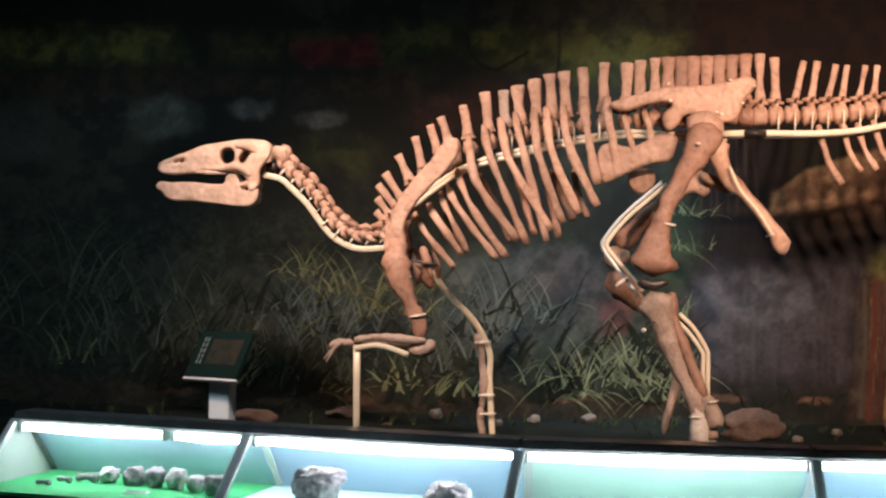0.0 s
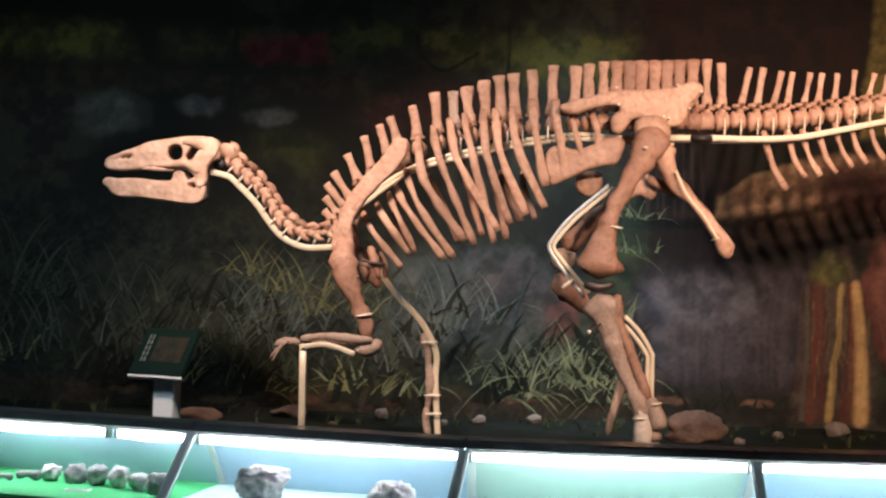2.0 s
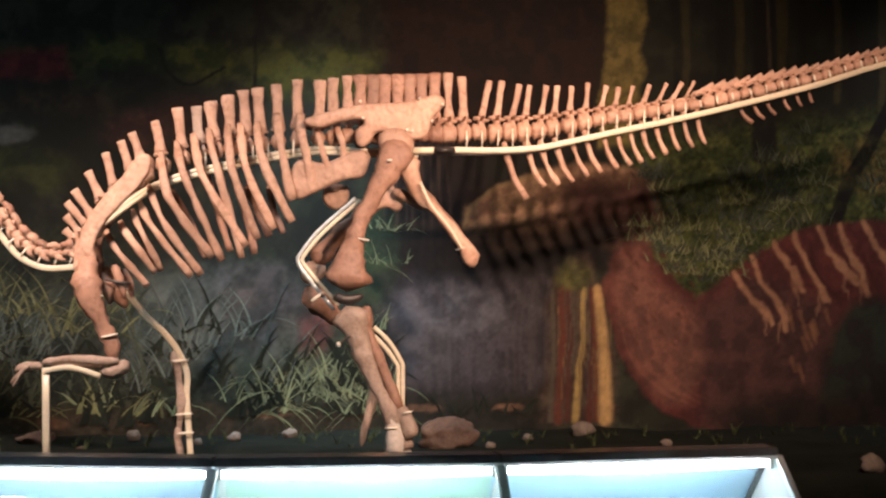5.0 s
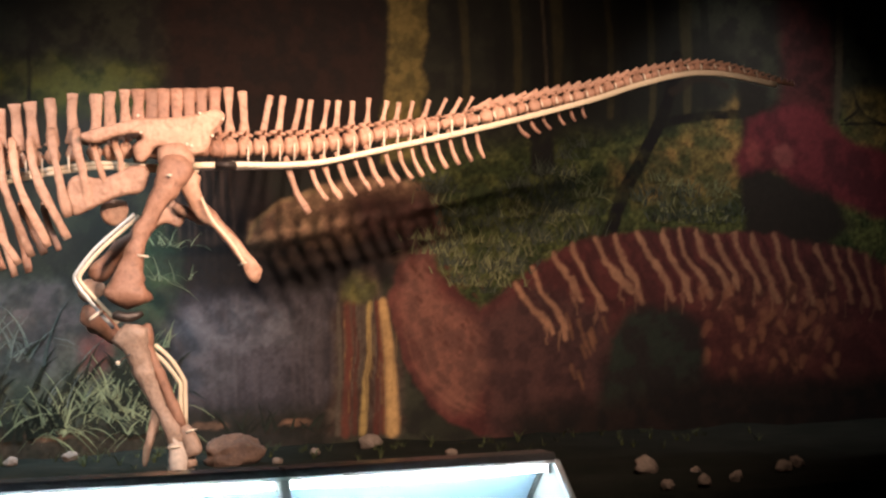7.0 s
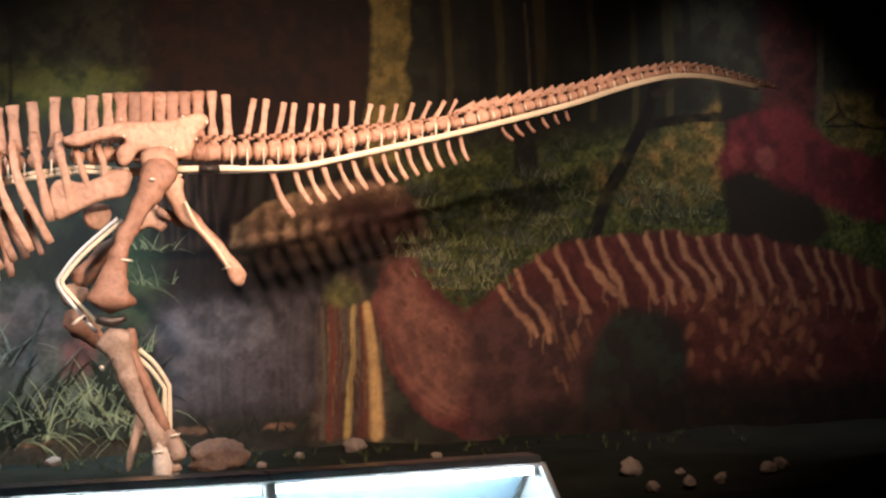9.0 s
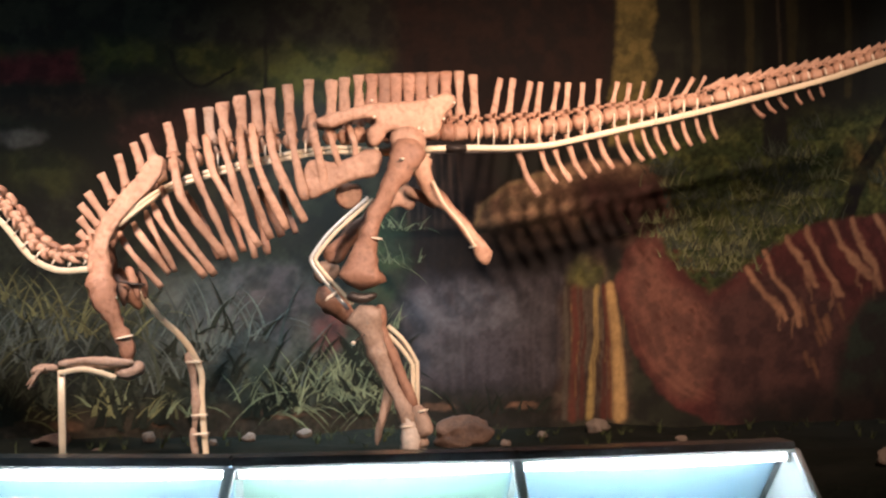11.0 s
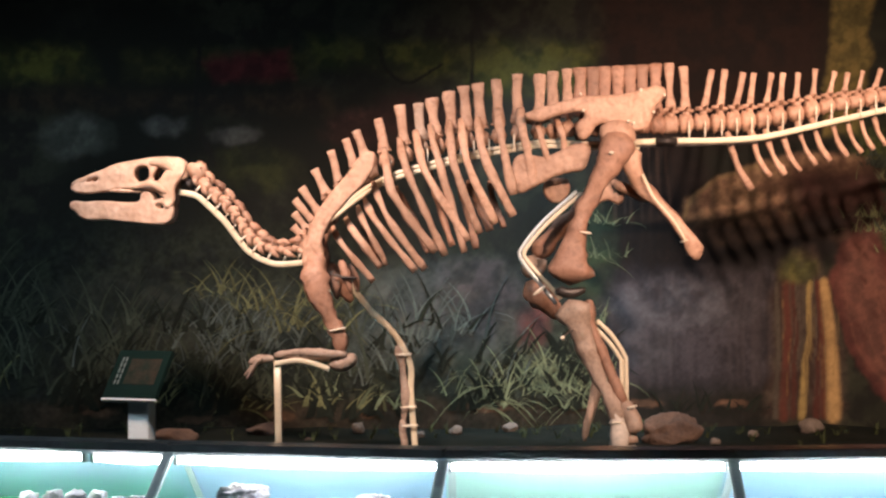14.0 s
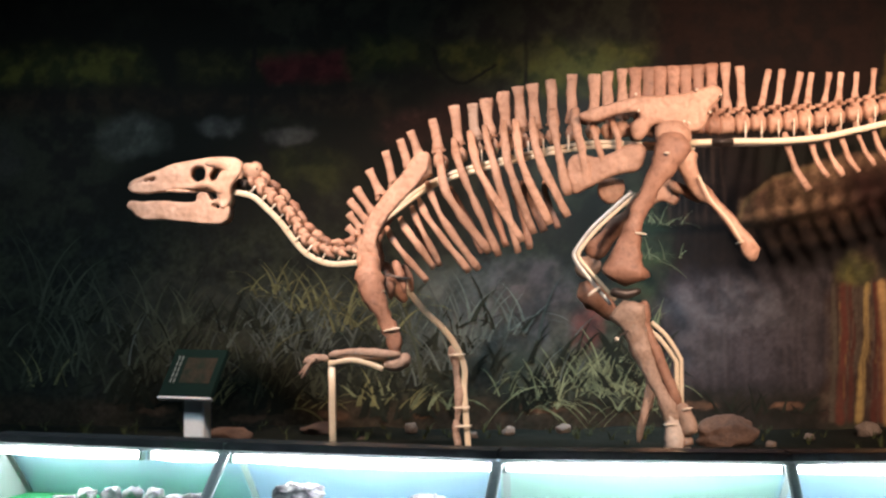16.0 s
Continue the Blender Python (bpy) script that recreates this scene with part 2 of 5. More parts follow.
def fbm(x, z, scale, octaves=4, seed=0):
    out, amp, tot = np.zeros_like(x), 1.0, 0.0
    table = np.random.default_rng(seed).random((256, 256))
    for o in range(octaves):
        u, v = x * scale + 17.3 * o, z * scale + 5.1 * o
        i, j = np.floor(u).astype(int), np.floor(v).astype(int)
        a, b = u - i, v - j
        a, b = a * a * (3 - 2 * a), b * b * (3 - 2 * b)
        def g(di, dj):
            return table[(i + di) % 256, (j + dj) % 256]
        out += amp * ((g(0, 0) * (1 - a) + g(1, 0) * a) * (1 - b) + (g(0, 1) * (1 - a) + g(1, 1) * a) * b)
        tot, amp, scale = tot + amp, amp * 0.55, scale * 2.1
    return out / tot


WX = MX + 0.10 * (fbm(MX, MZ, 4, 3, 11) - 0.5) + 0.03 * (fbm(MX, MZ, 22, 2, 12) - 0.5)
WZ = MZ + 0.10 * (fbm(MX, MZ, 4, 3, 13) - 0.5) + 0.03 * (fbm(MX, MZ, 22, 2, 14) - 0.5)
GRAIN = fbm(MX, MZ, 9, 4, 15)
FINE = fbm(MX, MZ, 40, 2, 16)
PAINT = np.zeros((*MX.shape, 3)) + np.array((0.016, 0.017, 0.012))


def smooth(v, lo, hi):
    t = np.clip((v - lo) / (hi - lo), 0, 1)
    return t * t * (3 - 2 * t)


def inside(poly, soft, win=(slice(None), slice(None))):
    """How far the warped wall lies inside a closed outline: 0 to 1 across a soft rim."""
    wx, wz = WX[win], WZ[win]
    d, odd = np.full(wx.shape, 9.0), np.zeros(wx.shape, bool)
    for (ax, az), (bx, bz) in zip(poly, poly[1:] + poly[:1]):
        ex, ez = bx - ax, bz - az
        t = np.clip(((wx - ax) * ex + (wz - az) * ez) / (ex * ex + ez * ez), 0, 1)
        d = np.minimum(d, np.hypot(wx - ax - t * ex, wz - az - t * ez))
        if ez:
            odd ^= ((az > wz) != (bz > wz)) & (wx < ex * (wz - az) / ez + ax)
    return smooth(np.where(odd, d, -d), -soft, soft)


WHOLE = (slice(None), slice(None))


def window(x0, x1, z0, z1):
    """The part of the wall between these bounds, with room for the warp."""
    i = [int(np.clip((v + 5.2) / 0.0135, 0, MX.shape[1])) for v in (x0 - 0.1, x1 + 0.1)]
    j = [int(np.clip((v - 0.5) / 0.0135, 0, MX.shape[0])) for v in (z0 - 0.1, z1 + 0.1)]
    return slice(j[0], j[1] + 1), slice(i[0], i[1] + 1)


RAGGED = smooth(fbm(MX, MZ, 6.5, 4, 22), 0.36, 0.61)


def lay(mask, colour, other=None, vary=0.2, win=WHOLE):
    mix = smooth(GRAIN[win], 0.35, 0.65)[..., None]
    c = np.array(colour) * (1 - mix) + np.array(other or colour) * mix
    c = c * (1 + vary * (FINE[win] - 0.5) * 2)[..., None]
    PAINT[win] = PAINT[win] * (1 - mask[..., None]) + np.clip(c, 0, 1) * mask[..., None]


def area(poly, colour, other=None, soft=0.05, vary=0.2, strength=1.0, ragged=0.0):
    win = window(min(a for a, b in poly) - soft, max(a for a, b in poly) + soft, min(b for a, b in poly) - soft, max(b for a, b in poly) + soft)
    m = inside(poly, soft, win)
    lay(m * (1 - ragged + ragged * RAGGED[win]) * strength, colour, other, vary, win)


def blob(x, z, rx, rz, colour, other=None, strength=1.0, ragged=0.5, vary=0.2):
    win = window(x - rx * 1.1, x + rx * 1.1, z - rz * 1.1, z + rz * 1.1)
    r = np.hypot((WX[win] - x) / rx, (WZ[win] - z) / rz)
    lay((1 - smooth(r, 0.45, 1.05)) * strength * (1 - ragged + ragged * RAGGED[win]), colour, other, vary, win)


def streak(pts, w0, w1, colour, soft=0.6, strength=1.0, vary=0.15, warp=0.35):
    w = max(w0, w1)
    run = sum(math.hypot(c[0] - a[0], c[1] - a[1]) for a, c in zip(pts, pts[1:]))
    n = int(max(8, run / (min(w0, w1) * 0.35)))
    c = spline([(a, 0, b) for a, b in pts], n)
    win = window(min(q.x for q in c) - w, max(q.x for q in c) + w, min(q.z for q in c) - w, max(q.z for q in c) + w)
    wx, wz = MX[win] + warp * (WX[win] - MX[win]), MZ[win] + warp * (WZ[win] - MZ[win])
    best = np.full(wx.shape, 9.0)
    for k, q in enumerate(c):
        best = np.minimum(best, np.hypot(wx - q.x, wz - q.z) / (w0 + (w1 - w0) * k / (n - 1)))
    lay((1 - smooth(best, 1 - soft, 1.0)) * strength * (0.7 + 0.3 * RAGGED[win]), colour, None, vary, win)


# far woods and clearings
lay(smooth(fbm(MX, MZ, 1.2, 4, 31), 0.35, 0.7) * 0.9, (0.044, 0.048, 0.030), (0.022, 0.021, 0.017))
area([(-4.9, 3.42), (-2.8, 3.38), (-2.7, 3.12), (-4.9, 3.08)], (0.14, 0.14, 0.03), (0.05, 0.06, 0.02), 0.09, ragged=0.5)
area([(-2.5, 3.36), (-1.1, 3.36), (-1.1, 3.14), (-2.5, 3.16)], (0.062, 0.062, 0.021), (0.032, 0.032, 0.014), 0.08, ragged=0.6)
area([(-1.95, 3.30), (-1.3, 3.34), (-1.25, 3.13), (-1.85, 3.12)], (0.14, 0.027, 0.027), (0.07, 0.016, 0.016), 0.05)
area([(-1.15, 3.46), (-0.7, 3.44), (1.0, 3.40), (1.0, 3.0), (0.3, 3.02), (-0.1, 3.12), (-1.1, 3.25)], (0.095, 0.10, 0.024), (0.035, 0.045, 0.015), 0.07, ragged=0.5)
area([(-5, 3.05), (-1, 3.05), (-0.9, 2.9), (-5, 2.9)], (0.05, 0.035, 0.02), (0.025, 0.02, 0.015), 0.09)
blob(-2.87, 2.72, 0.36, 0.19, (0.15, 0.155, 0.13), (0.09, 0.10, 0.08), 0.9, 0.3)
blob(-2.22, 2.80, 0.20, 0.10, (0.17, 0.17, 0.15), (0.10, 0.10, 0.09), 0.9, 0.3)
blob(-1.70, 2.71, 0.25, 0.09, (0.17, 0.17, 0.15), (0.10, 0.10, 0.09), 0.9, 0.3)
blob(-4.0, 2.6, 0.35, 0.3, (0.06, 0.06, 0.05), None, 0.8)
blob(-1.6, 2.45, 0.5, 0.22, (0.06, 0.066, 0.022), (0.028, 0.034, 0.015), 0.8, 0.7)
blob(-0.75, 2.75, 0.35, 0.2, (0.11, 0.05, 0.04), (0.05, 0.025, 0.02), 0.8)
blob(-0.3, 2.85, 0.5, 0.25, (0.06, 0.03, 0.025), None, 0.7)
streak([(-0.62, 3.36), (-0.56, 3.2), (-0.40, 3.11), (-0.15, 3.24)], 0.022, 0.012, (0.012, 0.012, 0.01))
streak([(0.07, 3.45), (0.07, 3.1)], 0.022, 0.016, (0.012, 0.012, 0.01))
streak([(-1.95, 3.4), (-1.98, 2.9), (-1.85, 2.5)], 0.025, 0.035, (0.02, 0.018, 0.015))
area([(1.0, 4.2), (2.75, 4.2), (2.6, 2.75), (1.55, 2.6), (1.0, 2.0)], (0.030, 0.016, 0.012), (0.018, 0.012, 0.010), 0.12)
area([(2.74, 4.2), (3.06, 4.2), (2.99, 3.1), (2.92, 2.7), (2.66, 2.7), (2.68, 3.2)], (0.22, 0.17, 0.055), (0.12, 0.10, 0.035), 0.03, 0.3)
for k, x in enumerate(np.linspace(3.2, 5.4, 13)):
    x = float(x + rng.uniform(-0.07, 0.07))
    streak([(x, 4.1), (x + 0.02, 3.5), (x, 2.9 + 0.3 * rng.random())], 0.03 + 0.05 * rng.random(), 0.04, (0.07, 0.06, 0.025) if k % 2 else (0.012, 0.012, 0.01), 0.5, 0.7)
# meadow on the right
area([(2.9, 2.75), (3.8, 2.85), (5.75, 3.1), (7.9, 3.2), (7.9, 1.6), (3.2, 1.55), (2.95, 2.1)], (0.085, 0.10, 0.028), (0.035, 0.05, 0.016), 0.15, 0.9)
area([(4.6, 2.74), (5.0, 2.86), (5.37, 3.02), (5.75, 3.25), (5.73, 2.45), (4.9, 2.38), (4.5, 2.5)], (0.26, 0.165, 0.05), (0.10, 0.09, 0.03), 0.12, 0.7, ragged=0.5)
area([(6.7, 3.35), (7.6, 3.4), (7.6, 2.9), (6.85, 2.85)], (0.25, 0.18, 0.05), (0.10, 0.08, 0.03), 0.10, 0.6, ragged=0.4)
streak([(3.97, 4.1), (3.97, 3.3), (3.96, 2.68)], 0.10, 0.13, (0.014, 0.014, 0.012), 0.4)
streak([(3.99, 4.0), (4.02, 3.3)], 0.02, 0.02, (0.10, 0.08, 0.05), 0.6, 0.7)
streak([(4.50, 2.10), (4.69, 2.52), (4.95, 2.98), (5.09, 3.31), (5.16, 3.6)], 0.075, 0.05, (0.007, 0.006, 0.005), 0.25)
streak([(5.02, 3.06), (5.6, 3.12), (6.2, 3.11), (6.65, 3.14)], 0.05, 0.04, (0.008, 0.007, 0.006), 0.35)
streak([(5.1, 3.3), (5.35, 3.42), (5.6, 3.36)], 0.05, 0.03, (0.025, 0.018, 0.012), 0.5)
streak([(4.86, 2.80), (4.74, 2.86)], 0.02, 0.008, (0.02, 0.016, 0.012), 0.5)
area([(5.72, 3.4), (6.0, 3.4), (6.02, 2.0), (5.72, 2.0)], (0.018, 0.016, 0.012), None, 0.05)
area([(5.72, 2.65), (6.5, 2.6), (6.75, 2.2), (6.5, 2.02), (5.78, 2.1)], (0.022, 0.018, 0.013), None, 0.07)
streak([(6.68, 4.2), (6.66, 3.5), (6.62, 3.0)], 0.045, 0.05, (0.10, 0.085, 0.05), 0.5)
streak([(6.68, 3.06), (6.9, 3.07), (7.3, 3.06)], 0.02, 0.02, (0.02, 0.016, 0.012))
streak([(6.72, 3.10), (6.85, 3.20), (6.80, 3.36)], 0.022, 0.012, (0.02, 0.016, 0.012))
streak([(6.83, 3.26), (6.95, 3.12), (7.15, 3.06)], 0.018, 0.012, (0.02, 0.016, 0.012))
area([(6.10, 3.25), (6.12, 4.2), (6.60, 4.2), (6.60, 3.1)], (0.075, 0.022, 0.02), (0.04, 0.015, 0.014), 0.07)
area([(5.65, 2.75), (5.79, 3.05), (6.12, 3.25), (6.45, 3.2), (6.66, 3.0), (6.83, 2.88), (7.56, 2.75), (7.9, 2.9), (7.9, 2.15), (7.54, 2.20), (6.95, 2.28), (6.32, 2.53), (5.99, 2.66), (5.70, 2.62)], (0.15, 0.027, 0.031), (0.085, 0.018, 0.021), 0.05, 0.2)
blob(6.13, 2.78, 0.13, 0.13, (0.30, 0.09, 0.075), None, 0.8, 0.3)
blob(5.83, 2.80, 0.10, 0.16, (0.25, 0.06, 0.05), None, 0.6, 0.3)
# behind the hips: a great dark trunk, with a pale grey bole under it
area([(0.95, 2.75), (1.6, 2.75), (1.9, 2.3), (2.6, 2.1), (2.6, 1.6), (0.95, 1.55)], (0.022, 0.015, 0.013), (0.013, 0.010, 0.009), 0.1)
for k in range(8):
    x = 1.02 + 0.07 * k + rng.uniform(-0.02, 0.02)
    streak([(x, 2.7), (x + 0.02, 2.2), (x + 0.01, 1.8)], 0.014, 0.022, (0.10, 0.062, 0.045), 0.8, 0.5)
area([(1.58, 2.0), (1.66, 2.23), (1.89, 2.42), (2.19, 2.51), (2.71, 2.58), (2.98, 2.54), (3.15, 2.2), (3.0, 1.9), (2.4, 1.95), (1.9, 1.9)], (0.36, 0.22, 0.125), (0.23, 0.13, 0.08), 0.035, 0.4)
streak([(1.62, 2.08), (1.70, 2.25), (1.90, 2.40), (2.2, 2.49)], 0.025, 0.03, (0.36, 0.25, 0.12), 0.8, 0.7)
area([(2.4, 2.45), (3.05, 2.5), (3.2, 2.15), (2.9, 1.9), (2.5, 2.0)], (0.10, 0.045, 0.035), (0.06, 0.03, 0.022), 0.1)
area([(1.05, 1.75), (2.35, 1.80), (2.35, 0.72), (1.05, 0.70)], (0.078, 0.070, 0.079), (0.046, 0.041, 0.046), 0.10, 0.3)
for k in range(26):
    x = float(rng.uniform(1.1, 2.3))
    streak([(x, 1.7), (x - 0.03, 1.2), (x - 0.02, 0.75)], 0.02, 0.03, (0.100, 0.085, 0.089) if k % 2 else (0.034, 0.029, 0.031), 0.9, 0.35)
area([(0.9, 0.86), (2.3, 0.86), (2.3, 0.5), (0.9, 0.5)], (0.026, 0.023, 0.018), (0.014, 0.014, 0.010), 0.10)
# the tail's broad cast shadow, laid into the paint as a dark band
area([(0.95, 2.10), (2.9, 2.12), (2.7, 1.80), (2.2, 1.72), (0.95, 1.66)], (0.014, 0.011, 0.010), None, 0.11, 0.3, 0.9)
# pool of cool light beside the shin, painted in as two pale blobs
blob(1.55, 1.45, 0.72, 0.24, (0.150, 0.148, 0.162), (0.10, 0.098, 0.108), 0.7, 0.8)
blob(1.30, 1.15, 0.30, 0.30, (0.11, 0.105, 0.112), (0.07, 0.066, 0.07), 0.6, 0.8)
# the yellow striped bole
area([(2.22, 0.64), (2.25, 1.51), (2.33, 1.80), (2.57, 1.88), (2.68, 1.59), (2.79, 1.16), (2.79, 0.62)], (0.095, 0.072, 0.052), (0.055, 0.034, 0.026), 0.05, 0.25)
for x0, x1, w, col in ((2.29, 2.30, 0.03, (0.11, 0.095, 0.07)), (2.35, 2.37, 0.055, (0.15, 0.045, 0.03)), (2.425, 2.42, 0.03, (0.11, 0.035, 0.024)), (2.485, 2.545, 0.040, (0.50, 0.36, 0.13)),
                       (2.59, 2.62, 0.040, (0.11, 0.032, 0.022)), (2.645, 2.60, 0.03, (0.14, 0.04, 0.025)), (2.715, 2.655, 0.075, (0.66, 0.42, 0.17))):
    streak([(x0, 0.64), ((x0 + x1) / 2 + 0.01, 1.15), (x1, 1.62)], w, w * 0.7, col, 0.7, 0.9)
for k in range(30):
    x = float(rng.uniform(2.26, 2.76))
    z = float(rng.uniform(0.75, 1.3))
    tone = ((0.16, 0.13, 0.10), (0.05, 0.02, 0.015), (0.30, 0.20, 0.08))[k % 3]
    streak([(x, z), (x + 0.01, z + 0.2), (x + 0.02, z + 0.42)], 0.010, 0.007, tone, 0.9, 0.45)
blob(2.45, 1.72, 0.18, 0.16, (0.20, 0.19, 0.055), (0.10, 0.11, 0.04), 0.8)
# the rounded, striped red-brown shape
area([(2.70, 1.62), (2.79, 1.89), (2.98, 2.04), (3.10, 1.84), (3.43, 1.55), (3.76, 1.79), (4.09, 2.02), (4.49, 2.14), (5.25, 2.17), (6.04, 2.14), (6.75, 2.00), (7.53, 1.71), (8.3, 1.5), (8.3, 0.4), (3.97, 0.41), (3.45, 0.55), (3.05, 0.76), (2.83, 1.11)],
     (0.125, 0.034, 0.030), (0.080, 0.024, 0.022), 0.025, 0.2)
area([(2.75, 1.62), (2.82, 1.88), (2.98, 2.0), (3.12, 1.7), (3.42, 1.45), (3.5, 1.0), (3.35, 0.75), (3.10, 0.8), (2.90, 1.12)], (0.24, 0.105, 0.075), (0.15, 0.068, 0.052), 0.09, 0.2)
for k in range(7):
    a = k * 0.055
    streak([(2.74 + a, 1.62 - a * 0.2), (2.84 + a * 1.0, 1.15 - a * 0.2), (3.08 + a, 0.86), (3.38 + a * 0.5, 0.72 + a * 0.2)], 0.012, 0.016, (0.09, 0.035, 0.025) if k % 2 == 0 else (0.33, 0.15, 0.09), 0.9, 0.22)
for k in range(60):
    x, z = float(rng.uniform(2.85, 3.45)), float(rng.uniform(1.2, 1.95))
    streak([(x, z), (x + 0.03, z - 0.035)], 0.022, 0.012, (0.10, 0.035, 0.025), 0.8, 0.6)
lay(inside([(3.4, 1.5), (3.9, 1.75), (4.5, 1.5), (4.5, 0.5), (3.5, 0.5)], 0.12) * 0.7, (0.085, 0.05, 0.042), (0.05, 0.03, 0.028))
BACK_X, BACK_Z = (2.9, 3.1, 3.45, 3.8, 4.1, 4.5, 5.2, 6.0, 6.8, 7.5, 8.2), (2.05, 1.85, 1.56, 1.82, 2.05, 2.15, 2.18, 2.15, 2.01, 1.73, 1.5)


def back_line(x):
    return float(np.interp(x, BACK_X, BACK_Z))


area([(5.25, 1.75), (5.7, 1.9), (6.5, 1.8), (6.7, 1.3), (6.2, 1.0), (5.5, 1.05)], (0.20, 0.075, 0.05), (0.11, 0.038, 0.03), 0.14, 0.3, 0.8, 0.5)
a = 3.72
while a < 7.5:
    # pale stripes run down from the back, closer together and fainter towards the flank
    b = back_line(a) - 0.03
    far = min(1.0, max(0.0, (a - 5.0) / 2.4))
    run, drop = float(rng.uniform(0.20, 0.30)) * (1 - 0.7 * far), float(rng.uniform(0.36, 0.58))
    pale = (0.46 - 0.24 * far, 0.245 - 0.15 * far, 0.14 - 0.085 * far)
    streak([(a, b), (a + run * 0.22, b - drop * 0.3), (a + run * 0.7, b - drop * 0.65), (a + run, b - drop)], 0.036, 0.042, pale, 0.7, 0.95, 0.2, 0.9)
    streak([(a + run * 0.8, b - drop * 0.75), (a + run * 1.0 - 0.08, b - drop * 1.25)], 0.030, 0.016, pale, 0.9, 0.5, 0.2, 1.5)
    streak([(a + 0.075, b), (a + 0.075 + run * 0.5, b - drop * 0.5), (a + run + 0.07, b - drop + 0.05)], 0.026, 0.026, (0.050, 0.015, 0.015), 0.7, 0.7, 0.15, 1.4)
    a += float(rng.uniform(0.145, 0.20))
for k in range(46):
    x, z = float(rng.uniform(5.3, 6.6)), float(rng.uniform(1.0, 1.75))
    streak([(x, z), (x + rng.uniform(-0.06, 0.06), z - 0.07)], 0.055, 0.04, (0.33, 0.14, 0.075) if k % 3 else (0.07, 0.024, 0.02), 0.7, 0.75)
for k in range(14):
    x, z = float(rng.uniform(4.1, 4.5)), float(rng.uniform(1.0, 1.5))
    streak([(x, z), (x + 0.03, z - 0.1)], 0.03, 0.02, (0.27, 0.13, 0.07), 0.8, 0.6)
area([(4.50, 1.30), (4.66, 1.50), (4.85, 1.56), (5.10, 1.54), (5.30, 1.40), (5.34, 1.1), (5.31, 0.5), (4.40, 0.5), (4.42, 1.0)], (0.030, 0.040, 0.028), (0.026, 0.022, 0.019), 0.07)
area([(5.3, 1.0), (6.3, 0.95), (8, 1.0), (8, 0.4), (3.6, 0.4), (3.7, 0.75), (4.5, 0.8)], (0.028, 0.018, 0.014), (0.016, 0.013, 0.011), 0.16)
# undergrowth on the left: cool shade with lit tussocks
area([(-5.2, 2.1), (-0.9, 2.0), (0.2, 1.8), (0.95, 1.75), (0.95, 0.5), (-5.2, 0.5)], (0.032, 0.040, 0.026), (0.018, 0.022, 0.018), 0.25, 0.7)
# cool haze of light put into the paint as a pale blob
blob(-0.55, 1.40, 0.75, 0.45, (0.125, 0.150, 0.135), (0.075, 0.095, 0.085), 0.85, 0.4)
blob(-1.5, 1.35, 0.8, 0.4, (0.065, 0.080, 0.065), (0.04, 0.055, 0.045), 0.8, 0.5)
blob(-2.6, 1.35, 0.9, 0.4, (0.055, 0.062, 0.05), (0.03, 0.04, 0.032), 0.8, 0.5)
blob(0.35, 1.0, 0.7, 0.40, (0.11, 0.13, 0.095), (0.055, 0.075, 0.055), 0.8, 0.7)
# more of that light haze, painted in blue-grey
blob(0.05, 1.45, 0.75, 0.42, (0.12, 0.125, 0.13), (0.07, 0.078, 0.08), 0.7, 0.6)
blob(0.52, 1.30, 0.16, 0.22, (0.19, 0.055, 0.045), (0.11, 0.04, 0.035), 0.75, 0.4)
blob(0.15, 1.55, 0.4, 0.3, (0.095, 0.075, 0.075), (0.05, 0.045, 0.045), 0.7)
blob(0.95, 1.9, 0.22, 0.5, (0.05, 0.085, 0.04), (0.03, 0.05, 0.03), 0.8, 0.5)
area([(-1.55, 1.2), (-1.0, 1.22), (-0.9, 0.95), (-1.5, 0.92)], (0.015, 0.02, 0.022), None, 0.12, 0.3, 0.8)
area([(-5.2, 0.78), (1.0, 0.76), (1.0, 0.5), (-5.2, 0.5)], (0.045, 0.036, 0.024), (0.028, 0.026, 0.016), 0.05, 0.6)
for x, z, r in ((-1.36, 0.655, 0.16), (-1.98, 0.62, 0.16), (-0.72, 0.65, 0.10), (-2.7, 0.66, 0.14), (0.2, 0.70, 0.2), (1.3, 0.72, 0.2), (1.95, 0.72, 0.15)):
    blob(x, z, r, 0.035, (0.24, 0.13, 0.075), (0.13, 0.075, 0.045), 0.9, 0.3)

PAINT *= 0.5
me = bpy.data.meshes.new("mural_painting")
h, w = MX.shape
co = np.stack([MX, np.full_like(MX, MURAL - 0.006), MZ], -1).reshape(-1, 3)
idx = np.arange(h * w).reshape(h, w)
quads = np.stack([idx[:-1, :-1], idx[:-1, 1:], idx[1:, 1:], idx[1:, :-1]], -1).reshape(-1, 4)
me.from_pydata(co, [], quads)
att = me.color_attributes.new("paint", "FLOAT_COLOR", "POINT")
att.data.foreach_set("color", np.concatenate([np.clip(PAINT, 0.003, 1), np.ones((h, w, 1))], -1).astype(np.float32).ravel())
m = material("mural_paint", (0.1, 0.1, 0.1), 0.8, fine=70, amount=0.12, bump=0.10, spec=0.15)
nodes, links = m.node_tree.nodes, m.node_tree.links
src = nodes.new("ShaderNodeAttribute")
src.attribute_name = "paint"
links.new(src.outputs["Color"], nodes["Hue/Saturation/Value"].inputs["Color"])
me.materials.append(m)
tagged(new("mural_painting", me), "dark forest mural with rounded striped shapes, painted on the wall", "mural", "", "structure")


